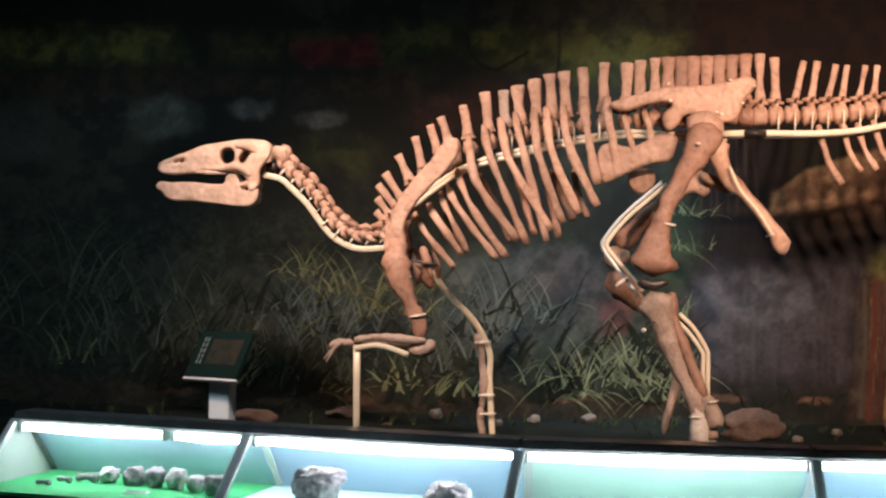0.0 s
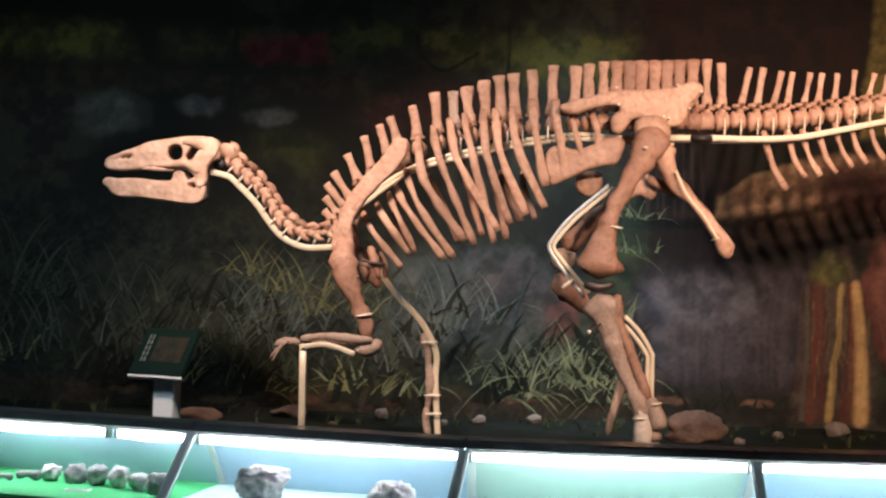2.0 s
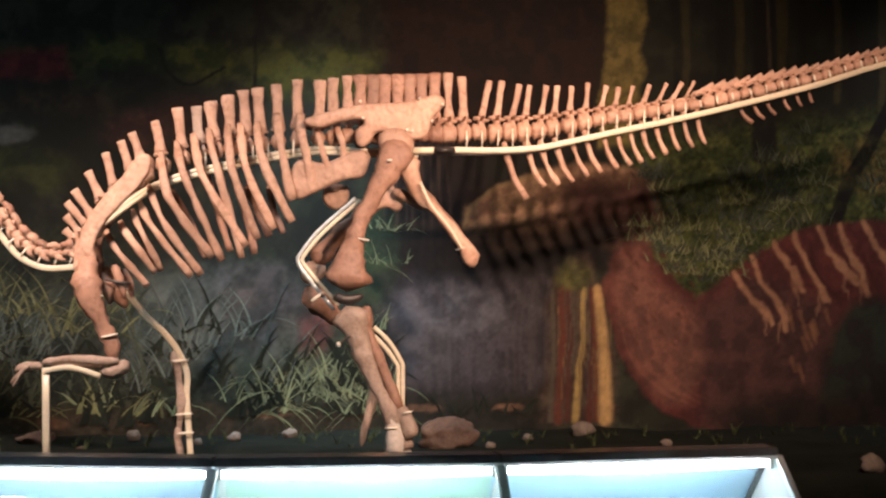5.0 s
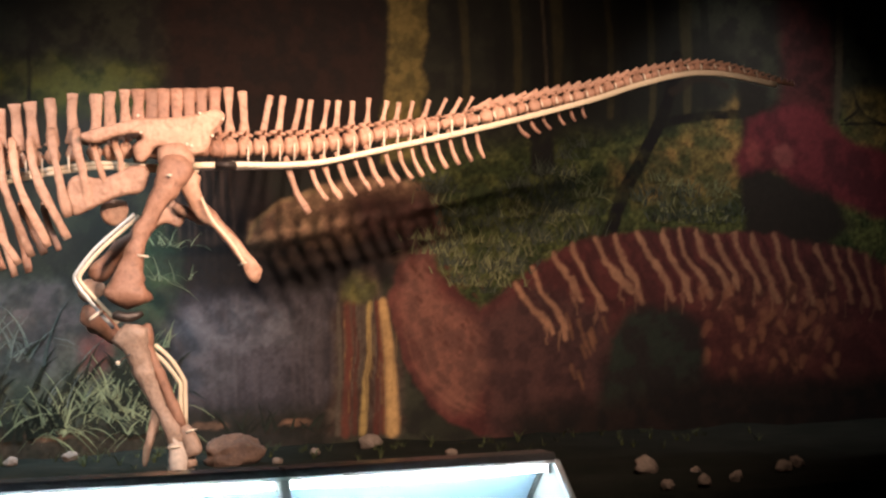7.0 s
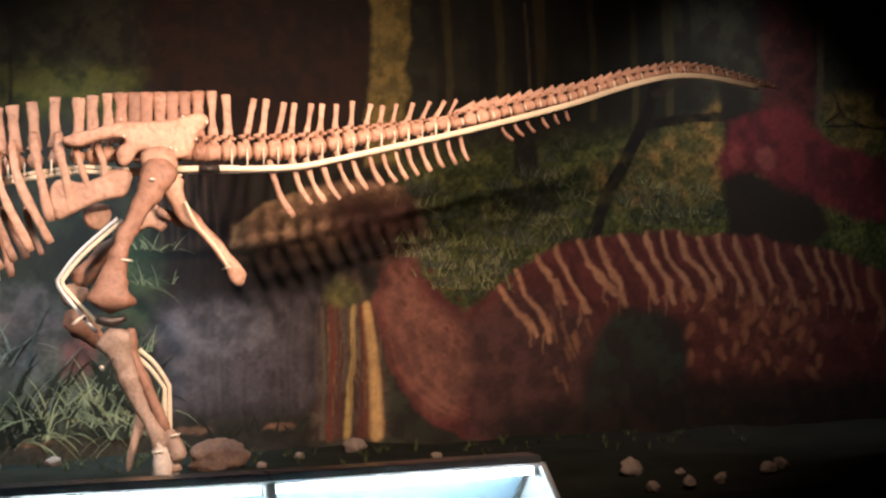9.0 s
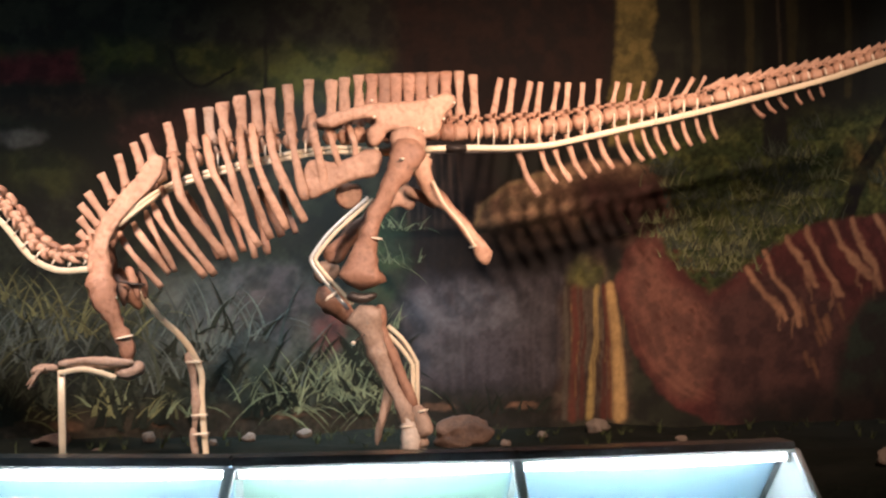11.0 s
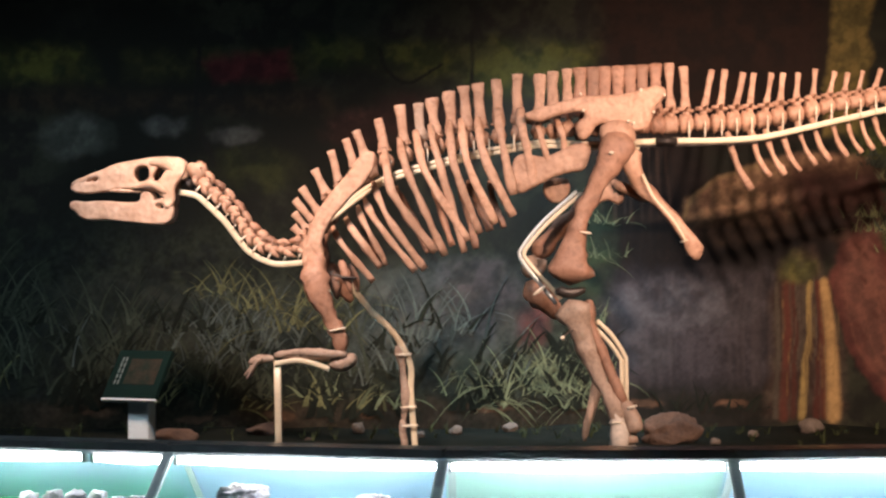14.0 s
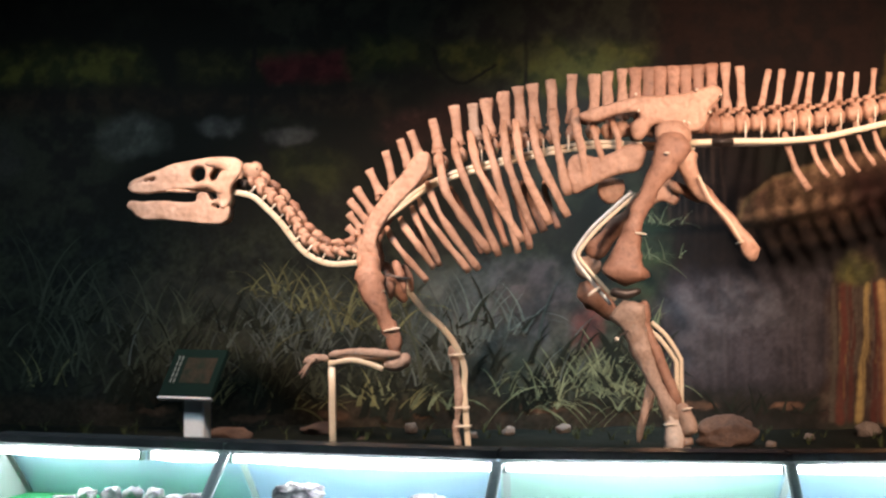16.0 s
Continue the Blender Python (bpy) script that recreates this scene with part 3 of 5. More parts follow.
def tussock(bm, x, z, n, tall, spread, width, droop=0.5):
    """Painted grass: curved tapering brush strokes that fan out from a foot."""
    for _ in range(n):
        a = rng.normal(0.18, spread * 0.85)
        l = tall * rng.uniform(0.45, 1.0)
        fx, fz = x + rng.normal(0, 0.05 + tall * 0.22), z + rng.uniform(-0.04, 0.10) * tall
        y = MURAL - 0.010 - 0.010 * rng.random()
        side, prev = (1 if a > 0 else -1), None
        wd = width * rng.uniform(0.6, 1.7)
        for k in range(7):
            s = k / 6
            px = fx + math.sin(a) * l * s + side * droop * l * s * s * 0.35
            pz = fz + math.cos(a) * l * s - droop * l * s ** 3 * abs(math.sin(a)) * 0.9
            hw = wd * (1 - s) ** 0.7 * 0.5 + 0.0008
            pair = [bm.verts.new((px - hw, y, pz)), bm.verts.new((px + hw, y, pz + hw * 0.4 * side))]
            if prev:
                bm.faces.new((prev[0], prev[1], pair[1], pair[0]))
            prev = pair


def strokes(label, mat, clumps):
    bm = bmesh.new()
    for c in clumps:
        tussock(bm, *c)
    tagged(part("painted_grass", bm, mat, None, smooth=False), label, "painted grass", "", "stuff")


G_DIM = material("paint_dim_green", (0.033, 0.041, 0.028), 0.6, amount=0.3, island=-0.5, bump=0.02, spec=0.1)
G_OLIVE = material("paint_olive", (0.10, 0.106, 0.05), 0.6, amount=0.3, island=-0.45, bump=0.02, spec=0.1)
G_TEAL = material("paint_teal", (0.058, 0.074, 0.066), 0.6, amount=0.3, island=-0.4, bump=0.02, spec=0.1)
G_LIGHT = material("paint_light_green", (0.125, 0.15, 0.085), 0.6, amount=0.3, island=-0.4, bump=0.02, spec=0.1)
G_DARK = material("paint_dark_green", (0.010, 0.013, 0.009), 0.6, amount=0.3, island=-0.4, bump=0.02, spec=0.1)
U = rng.uniform
strokes("dim green painted grass on the mural", G_DIM, [(U(-5, -0.9), U(0.75, 1.5), 9, U(0.4, 0.75), 0.5, 0.020, 0.9) for _ in range(44)] + [(x, back_line(x) + U(0.02, 0.75), 18, 0.16, 0.6, 0.010) for x in rng.uniform(3.0, 4.5, 46)] + [(x, back_line(x) + U(0.02, 0.3), 14, 0.13, 0.6, 0.010) for x in rng.uniform(4.8, 5.6, 16)])
strokes("teal painted grass on the mural", G_TEAL, [(U(-2.6, 0.2), U(0.8, 1.35), 6, U(0.35, 0.6), 0.45, 0.016, 0.9) for _ in range(22)] + [(-0.25, 1.15, 12, 0.6, 0.3, 0.016, 0.7), (-0.6, 1.25, 9, 0.45, 0.4, 0.016, 0.8), (-1.75, 1.12, 12, 0.6, 0.5, 0.020, 1.0)])
strokes("olive painted grass on the mural", G_OLIVE, [(-1.5, 1.40, 22, 0.42, 0.7, 0.017, 1.0), (-1.2, 1.28, 20, 0.45, 0.7, 0.017, 1.0), (-1.75, 1.55, 14, 0.34, 0.8, 0.016, 1.0), (-0.95, 1.45, 12, 0.35, 0.5, 0.015, 0.8), (-1.05, 0.70, 7, 0.34, 0.5, 0.026, 0.9), (-1.65, 0.68, 8, 0.36, 0.7, 0.026, 1.0), (-0.75, 0.70, 7, 0.34, 0.6, 0.024, 0.9),
        (-3.5, 0.85, 5, 0.45, 0.6, 0.020, 1.0), (-2.2, 0.72, 7, 0.4, 0.6, 0.022, 1.0)] + [(x, back_line(x) + U(0.03, 0.6), 16, 0.15, 0.7, 0.009) for x in rng.uniform(3.0, 4.4, 34)] + [(x, back_line(x) + U(0.03, 0.4), 14, 0.12, 0.7, 0.009) for x in rng.uniform(4.9, 5.6, 16)])
strokes("light green painted tussocks on the mural", G_LIGHT, [(0.38, 0.84, 34, 0.40, 0.8, 0.015, 1.0), (0.62, 0.95, 34, 0.36, 0.9, 0.014, 1.1), (0.70, 0.80, 30, 0.36, 0.9, 0.015, 1.1), (0.22, 0.70, 16, 0.26, 0.8, 0.016, 1.0), (-0.55, 0.70, 10, 0.26, 0.7, 0.020, 1.0), (0.85, 0.70, 18, 0.26, 0.9, 0.014, 1.1), (0.15, 0.78, 12, 0.34, 0.6, 0.014, 0.8), (0.85, 0.85, 14, 0.3, 0.7, 0.012), (-1.00, 0.78, 7, 0.22, 0.7, 0.026), (1.02, 1.80, 16, 0.2, 0.8, 0.008), (0.95, 1.3, 12, 0.25, 0.6, 0.009), (1.0, 2.05, 16, 0.2, 0.8, 0.008)])
strokes("dark painted plants on the mural", G_DARK, [(-0.92, 0.64, 8, 0.36, 0.35, 0.045), (-0.70, 0.62, 8, 0.30, 0.45, 0.045), (0.05, 0.68, 9, 0.3, 0.4, 0.04), (1.72, 0.68, 12, 0.28, 0.5, 0.02), (2.05, 0.68, 10, 0.2, 0.6, 0.02), (-1.9, 0.65, 9, 0.42, 0.4, 0.045), (-2.8, 0.68, 10, 0.5, 0.4, 0.045), (0.7, 0.68, 8, 0.25, 0.5, 0.03)] + [(U(-3.2, 0.9), U(0.66, 1.35), 6, U(0.25, 0.45), 0.5, 0.035, 0.8) for _ in range(34)])

# ---- the skeleton ----
def skeleton():
    sk = thing("dinosaur_skeleton", "mounted dinosaur skeleton, tan fossil bones on cream steel bars", "skeleton", (0.9, 8.1, GROUND))
    # bones are drawn about the height 1.70 and set a little taller
    base = Matrix.Translation((-0.9, -8.1, 1.70 - GROUND)) @ Matrix.Diagonal((1, 1, 1.02, 1)) @ Matrix.Translation((0, 0, -1.70))

    def p(name, bm, mat, parent=None, label=""):
        bm.transform(base)
        return part(name, bm, mat, parent or sk, label)

    def near(q):
        """Plan positions are drawn on the plane of the backbone; what stands nearer is drawn smaller."""
        x, y, z = q
        k = min(y, 8.1) / 8.1
        return (x * k, y, 1.68 + (z - 1.68) * k)

    def flat(outline, y):
        return [(a, c) for a, b, c in (near((x, y, z)) for x, z in outline)]

    def limbs(name, pts, widths, mat=BONE, parent=None, label="", **k):
        return p(name, limb(bmesh.new(), [near(q) for q in pts], widths, **k), mat, parent, label)

    # skull: two side walls that meet at the beak, with a roof between them
    def cheek(side):
        return lambda x, z: side * (0.035 + 0.075 * min(1, max(0, (x + 2.38) / 0.55)) ** 0.8 * (1 - 0.45 * max(0, (z - 2.28) / 0.11)))
    outer = [(-2.385, 2.205), (-2.355, 2.245), (-2.26, 2.29), (-2.10, 2.345), (-1.90, 2.385), (-1.755, 2.39), (-1.70, 2.378), (-1.672, 2.335),
             (-1.69, 2.27), (-1.735, 2.21), (-1.75, 2.10), (-1.79, 2.08), (-1.815, 2.15), (-1.87, 2.185), (-1.935, 2.19), (-2.05, 2.20), (-2.13, 2.19), (-2.20, 2.182), (-2.33, 2.178)]
    orbit = [(-1.94 + 0.05 * math.cos(a), 2.288 + 0.05 * math.sin(a)) for a in np.linspace(0, 5.5, 8)]
    temple = [(-1.862, 2.245), (-1.84, 2.245), (-1.80, 2.30), (-1.775, 2.325), (-1.80, 2.335), (-1.85, 2.31)]
    nostril = [(-2.30, 2.252), (-2.26, 2.243), (-2.215, 2.258), (-2.22, 2.27), (-2.26, 2.262)]
    skull = p("skull", plate([flat(o, 8.0) for o in (outer, orbit, temple, nostril)], 8.1, 0.05, 0.014, bulge=cheek(-1)), BONE_PALE, None, "pale tan skull with a flat beak")
    p("skull_side", plate([outer, orbit, temple, nostril], 8.1, 0.05, 0.014, bulge=cheek(1)), BONE_PALE, skull)
    roof = limb(bmesh.new(), xz([(-2.36, 2.22), (-2.1, 2.315), (-1.9, 2.35), (-1.72, 2.35)]), (0.05, 0.05, 0.05, 0.06), deep=2.6, n=16)
    p("skull_roof", roof, BONE_PALE, skull)
    limbs("cheek_bone", [(-2.0, 7.97, 2.21), (-1.88, 7.965, 2.225), (-1.79, 7.97, 2.17)], (0.03, 0.045, 0.03), BONE_PALE, skull)
    limbs("brow", [(-1.90, 7.985, 2.355), (-1.82, 7.98, 2.35), (-1.74, 7.985, 2.30)], (0.03, 0.05, 0.04), BONE_PALE, skull)
    jaw = [(-2.385, 2.105), (-2.35, 2.07), (-2.33, 2.04), (-2.16, 2.022), (-1.98, 2.005), (-1.88, 1.995), (-1.785, 2.0), (-1.752, 2.04), (-1.758, 2.10), (-1.80, 2.14), (-1.86, 2.12),
           (-1.90, 2.175), (-1.94, 2.165), (-1.955, 2.12), (-2.01, 2.11), (-2.16, 2.122), (-2.28, 2.118)]
    slot = [(-1.86, 2.105), (-1.82, 2.115), (-1.80, 2.09), (-1.83, 2.07)]
    low = p("lower_jaw", plate([flat(o, 8.0) for o in (jaw, slot)], 8.1, 0.05, 0.007, bulge=cheek(-0.9), inset=False), BONE_PALE, None, "pale tan lower jaw, held open")
    p("jaw_side", plate([jaw, slot], 8.1, 0.05, 0.007, bulge=cheek(0.9), inset=False), BONE_PALE, low)
    limbs("tooth_row", [(-2.14, 8.0, 2.187), (-2.05, 7.985, 2.188), (-1.95, 7.985, 2.183)], (0.012, 0.018, 0.012), BONE_PALE, skull, n=12, seg=7, rough=0.25)

    # the backbone
    def vertebra(q, t, size, tall, up, spine, width, mat, lean=0.0, knob=True):
        """A spool-shaped centrum along t with an arch over it; spine: the tip of its neural spine, or None."""
        t, up = Vector((t[0], 0, t[1])).normalized(), Vector((up[0], 0, up[1])).normalized()
        q = Vector(q)
        bm = bmesh.new()
        h = size / 2 * 0.93
        limb(bm, [q - t * h, q - t * h * 0.3, q + t * h * 0.3, q + t * h], (tall * 1.04, tall * 0.86, tall * 0.86, tall * 1.04), deep=0.95, n=8, seg=14, rough=0.07)
        arch = q + up * tall * 0.62
        limb(bm, [q + up * tall * 0.3, arch, arch + up * tall * 0.22], (size * 0.62, size * 0.5, size * 0.45), deep=1.3, n=6, seg=8)
        if knob:
            limb(bm, [arch - t * size * 0.58 + up * tall * 0.12, arch + t * size * 0.55 - up * tall * 0.02], (tall * 0.26, tall * 0.2), deep=1.6, n=5, seg=7)
            for s in (-1, 1):
                limb(bm, [arch, arch + Vector((0, s * tall * 0.75, 0)) + up * tall * 0.15], (tall * 0.26, tall * 0.16), n=5, seg=7, lean=(1, 0, 0))
        ob = p("vertebra", bm, mat)
        if spine is not None:
            foot, tip = arch + up * tall * 0.1, Vector(spine)
            d = (tip - foot)
            limbs("neural_spine", [foot, foot + d * 0.45, foot + d * 0.8, tip], (width * 1.25, width * 0.86, width * 0.90, width * 1.08), mat, ob, deep=0.42, n=11, seg=12, end=0.93, square=0.6, rough=0.06)
        return ob

    def along(pts, n):
        c = spline(xz(pts), n)
        return c, [(c[min(i + 1, n - 1)] - c[max(i - 1, 0)]).normalized() for i in range(n)]

    # neck: big knobbly vertebrae, rising to the skull
    c, tan = along([(-1.615, 2.28), (-1.555, 2.215), (-1.47, 2.145), (-1.40, 2.075), (-1.335, 1.985), (-1.265, 1.90), (-1.19, 1.85), (-1.10, 1.83), (-0.99, 1.84)], 11)
    for i, (q, t) in enumerate(zip(c, tan)):
        big = 0.115 - 0.0035 * i
        up = Vector((-t.z, 0, t.x)) if t.x > 0 else Vector((t.z, 0, -t.x))
        ob = vertebra(q, (t.x, t.z), 0.082, big * 0.70, (up.x, up.z), None, 0.03, BONE if i else BONE_BROWN_SHADE, knob=True)
        top = q + up * big * 0.50
        limbs("neural_arch", [top - t * 0.052 + up * 0.006, top + up * 0.004, top + t * 0.03 - up * 0.012], (0.030, 0.050, 0.040), BONE if i % 2 else BONE_BROWN_SHADE, ob, deep=1.3, n=7, seg=9, rough=0.12)
        for s in (-1, 1):
            limbs("neck_rib", [q + Vector((0, s * 0.05, 0)) - up * 0.01, q + Vector((0, s * 0.075, 0)) - up * 0.03 + t * 0.03, q + Vector((0, s * 0.06, 0)) - up * 0.04 + t * 0.06], (0.036, 0.028, 0.015), BONE, ob, n=7, seg=7)

    limbs("axis_vertebra", [(-1.66, 8.1, 2.33), (-1.615, 8.1, 2.315), (-1.565, 8.1, 2.275)], (0.085, 0.12, 0.085), BONE_PALE, deep=0.9, n=9, seg=12, rough=0.1)
    limbs("neck_joint", [(-1.70, 8.1, 2.23), (-1.64, 8.1, 2.225)], (0.055, 0.07), CLAMP, n=6)
    # back: positions of the tips of the neural spines
    tip_x = (-1.02, -1.015, -1.01, -0.97, -0.89, -0.79, -0.70, -0.635, -0.50, -0.37, -0.26, -0.18, -0.07, 0.02, 0.10, 0.22, 0.34, 0.48, 0.56, 0.645)
    tip_z = (1.97, 2.05, 2.13, 2.20, 2.31, 2.42, 2.49, 2.54, 2.61, 2.69, 2.70, 2.73, 2.77, 2.80, 2.815, 2.84, 2.87, 2.87, 2.885, 2.90)
    foot_x = (-0.955, -0.925, -0.89, -0.855, -0.785, -0.72, -0.625, -0.55, -0.45, -0.335, -0.235, -0.14, -0.05, 0.04, 0.135, 0.23, 0.35, 0.47, 0.56, 0.65)
    mid = [(-0.98, 1.85), (-0.93, 1.91), (-0.87, 1.985), (-0.78, 2.10), (-0.67, 2.215), (-0.50, 2.335), (-0.26, 2.42), (0.03, 2.475), (0.35, 2.52), (0.66, 2.545)]
    mx, mz = [a for a, b in mid], [b for a, b in mid]
    for i, (tx, tz, fx) in enumerate(zip(tip_x, tip_z, foot_x)):
        d = 0.02
        z, slope = np.interp(fx, mx, mz), (np.interp(fx + d, mx, mz) - np.interp(fx - d, mx, mz)) / (2 * d)
        t = Vector((1, slope)).normalized()
        w = float(np.interp(i, (0, 4, 9, 12, 19), (0.045, 0.052, 0.062, 0.075, 0.066)))
        mat = BONE_GREY if i == 10 else BONE
        off = 0.10 if i < 4 else 0.0
        vertebra((fx + off * 0.3, 8.1, z - off * 0.2), t, 0.075, 0.10, (tx - fx, tz - z), (tx, 8.1, tz), w, mat)
    # hip: fused spines in a close row, their shade put into darker bone
    for i in range(7):
        x = 0.725 + 0.0755 * i
        vertebra((x, 8.1, 2.55), (1, 0), 0.078, 0.10, (0, 1), (x, 8.1, 2.905 + 0.003 * i), 0.083, BONE_BROWN_SHADE)
    # tail
    tx = (1.18, 1.26, 1.35, 1.52, 1.60, 1.71, 1.775, 1.88, 1.95, 2.04, 2.145, 2.26, 2.34, 2.43, 2.54, 2.65, 2.75, 2.83)
    fx = (1.19, 1.27, 1.36, 1.455, 1.555, 1.645, 1.735, 1.83, 1.92, 2.02, 2.12, 2.21, 2.30, 2.385, 2.475, 2.565, 2.655, 2.74)
    tz = (2.93, 2.93, 2.91, 2.89, 2.89, 2.872, 2.868, 2.868, 2.868, 2.868, 2.89, 2.875, 2.868, 2.878, 2.888, 2.90, 2.905, 2.915)
    line = [(1.15, 2.555), (1.36, 2.565), (1.57, 2.575), (1.86, 2.60), (2.15, 2.66), (2.40, 2.70), (2.62, 2.75), (2.85, 2.79), (3.10, 2.85), (3.35, 2.915), (3.67, 2.99), (4.01, 3.095), (4.31, 3.165), (4.51, 3.182), (4.71, 3.165), (5.0, 3.11), (5.18, 3.08)]

    def settled(pts):
        """The far tail hangs a little lower than the taller set of the body."""
        return [(a, b - (b - 1.7) * 0.0196 * min(1, max(0, (a - 1.6) / 1.8))) for a, b in pts]
    line = settled(line)
    lx, lz = [a for a, b in line], [b for a, b in line]

    def at(x):
        return float(np.interp(x, lx, lz)), (float(np.interp(x + 0.06, lx, lz)) - float(np.interp(x - 0.06, lx, lz))) / 0.12
    for i in range(18):
        z, s = at(fx[i])
        tall = float(np.interp(fx[i], (1.2, 1.5, 2.2, 2.8), (0.125, 0.13, 0.105, 0.075)))
        vertebra((fx[i], 8.1, z), (1, s), 0.088, tall, (tx[i] - fx[i] if i > 2 else 0, tz[i] - z), (tx[i], 8.1, tz[i]), 0.056 if i < 3 else 0.045 - 0.0012 * i, BONE if i else BONE_BROWN_SHADE)
    x, i = 2.83, 0
    while x < 5.16:
        z, s = at(x)
        k = (x - 2.83) / 2.33
        step = 0.086 - 0.038 * k
        tall = 0.084 - 0.056 * k
        t = Vector((1, s)).normalized()
        reach = 0.135 * (1 - k) ** 0.7 + 0.01
        up = Vector((-t.y, t.x))
        tip = Vector((x, z)) + up * (tall * 0.5 + reach * 0.42) + t * (reach * 1.0)
        vertebra((x, 8.1, z), (t.x, t.y), step * 0.96, tall, (up.x, up.y), (tip.x, 8.1, tip.y) if k < 0.93 else None, 0.03 - 0.018 * k, BONE, knob=k < 0.8)
        x += step
    # chevron bones under the tail
    top_x = (1.61, 1.75, 1.84, 1.93, 2.03, 2.12, 2.23, 2.32, 2.40, 2.48, 2.57, 2.66, 2.75, 2.84, 3.11, 3.20, 3.29, 3.40, 3.49, 3.575)
    for i, x in enumerate(top_x):
        z, s = at(x)
        z -= 0.10 if x < 2 else 0.09 - 0.025 * max(0, x - 2.2)
        dx = float(np.interp(i, (0, 1, 3, 7, 13, 14, 19), (0.145, 0.115, 0.12, 0.095, 0.06, 0.10, 0.03)))
        dz = float(np.interp(i, (0, 1, 3, 7, 13, 14, 19), (-0.30, -0.235, -0.225, -0.20, -0.17, -0.10, -0.09)))
        w = 0.040 - 0.0011 * i
        limbs("chevron", [(x, 8.1, z + 0.04), (x + dx * 0.42, 8.1, z + dz * 0.55), (x + dx, 8.1, z + dz)], (w * 1.1, w * 0.9, w * 1.1), BONE if i < 14 else BONE_BROWN_SHADE, n=9, seg=9, square=0.75, end=0.85)

    # ribs: head, middle and tip; the middle bows out from the body
    def rib(a, b, c, side=-1, w=0.036, mat=BONE, bow=0.24):
        y = 8.1
        limbs("rib", [(a[0], y + side * 0.04, a[1]), (a[0] * 0.62 + b[0] * 0.38 - 0.008, y + side * bow * 0.75, a[1] * 0.62 + b[1] * 0.38), (b[0], y + side * bow, b[1]), (c[0], y + side * bow * 0.8, c[1])],
              (w * 0.9, w * 1.1, w * 1.0, w * 1.12, w * 1.1), mat, n=16, seg=10, deep=0.55, end=0.94, square=0.65, rough=0.07)
    rib((-0.781, 1.966), (-0.682, 1.811), (-0.535, 1.642), w=0.034, bow=0.2)
    rib((-0.699, 2.019), (-0.603, 1.877), (-0.49, 1.723), w=0.036, bow=0.22)
    rib((-0.627, 2.089), (-0.551, 1.921), (-0.452, 1.736), w=0.034, bow=0.22)
    rib((-0.585, 2.133), (-0.483, 1.954), (-0.278, 1.702), w=0.036, bow=0.24)
    rib((-0.534, 2.233), (-0.414, 1.971), (-0.22, 1.712), w=0.038, bow=0.25)
    rib((-0.465, 2.435), (-0.407, 2.156), (-0.158, 1.812), w=0.044, bow=0.26)
    rib((-0.375, 2.492), (-0.301, 2.239), (-0.096, 1.795), w=0.044, bow=0.26)
    rib((-0.276, 2.535), (-0.191, 2.245), (0.044, 1.882), w=0.044, bow=0.25)
    rib((-0.183, 2.569), (-0.115, 2.289), (0.02, 1.812), w=0.042, bow=0.24)
    rib((-0.07, 2.598), (-0.026, 2.288), (0.113, 1.925), w=0.042, bow=0.24)
    rib((0.002, 2.601), (0.056, 2.305), (0.208, 1.982), w=0.046, bow=0.22)
    rib((0.105, 2.614), (0.159, 2.338), (0.318, 2.028), w=0.048, bow=0.2)
    rib((0.221, 2.664), (0.265, 2.405), (0.315, 2.153), w=0.05, bow=0.17)
    rib((0.365, 2.664), (0.395, 2.455), (0.442, 2.202), w=0.05, bow=0.14)
    # far-side ribs: the body's shade is put into their darker colour
    rib((-0.397, 2.206), (-0.322, 2.065), (-0.202, 1.816), 1, 0.038, BONE_BROWN_SHADE)
    rib((-0.191, 2.306), (-0.13, 2.071), (-0.055, 1.856), 1, 0.038, BONE_BROWN_SHADE)
    rib((-0.003, 2.238), (0.048, 2.036), (0.092, 1.841), 1, 0.038, BONE_BROWN_SHADE)
    rib((0.049, 2.237), (0.11, 2.096), (0.178, 1.948), 1, 0.038, BONE_BROWN_SHADE)
    rib((0.179, 2.237), (0.219, 2.086), (0.266, 1.969), 1, 0.038, BONE_BROWN_SHADE)
    rib((-0.603, 2.005), (-0.552, 1.871), (-0.494, 1.736), 1, 0.038, BONE_BROWN_SHADE)
    rib((0.47, 2.60), (0.49, 2.48), (0.54, 2.33), w=0.036, bow=0.14)
    rib((0.59, 2.60), (0.62, 2.50), (0.63, 2.39), w=0.034, bow=0.12)

    # shoulder and forelimb, near side
    blade = [(-0.545, 2.42), (-0.52, 2.36), (-0.57, 2.25), (-0.69, 2.12), (-0.80, 1.98), (-0.84, 1.88), (-0.83, 1.78), (-0.86, 1.70), (-0.94, 1.72), (-0.96, 1.80), (-0.935, 1.88), (-0.91, 1.98), (-0.82, 2.13), (-0.69, 2.28)]
    p("shoulder_blade", plate([flat(blade, 7.82)], 7.82, 0.05, 0.018, bulge=lambda x, z: 0.12 * (z - 2.0)), BONE, None, "long flat tan shoulder blade")
    limbs("upper_arm", [(-0.895, 7.78, 1.80), (-0.88, 7.76, 1.66), (-0.84, 7.76, 1.52), (-0.765, 7.77, 1.36), (-0.72, 7.78, 1.23)], (0.12, 0.148, 0.132, 0.10, 0.088, 0.115), BONE_BROWN_SHADE, deep=0.6, n=20, seg=14, square=0.8)
    # grey bone puts the cool light on forearm and hand into colour
    limbs("elbow", [(-0.80, 7.78, 1.155), (-0.70, 7.78, 1.16), (-0.645, 7.78, 1.20)], (0.05, 0.085, 0.06), BONE_GREY, n=10, seg=10)
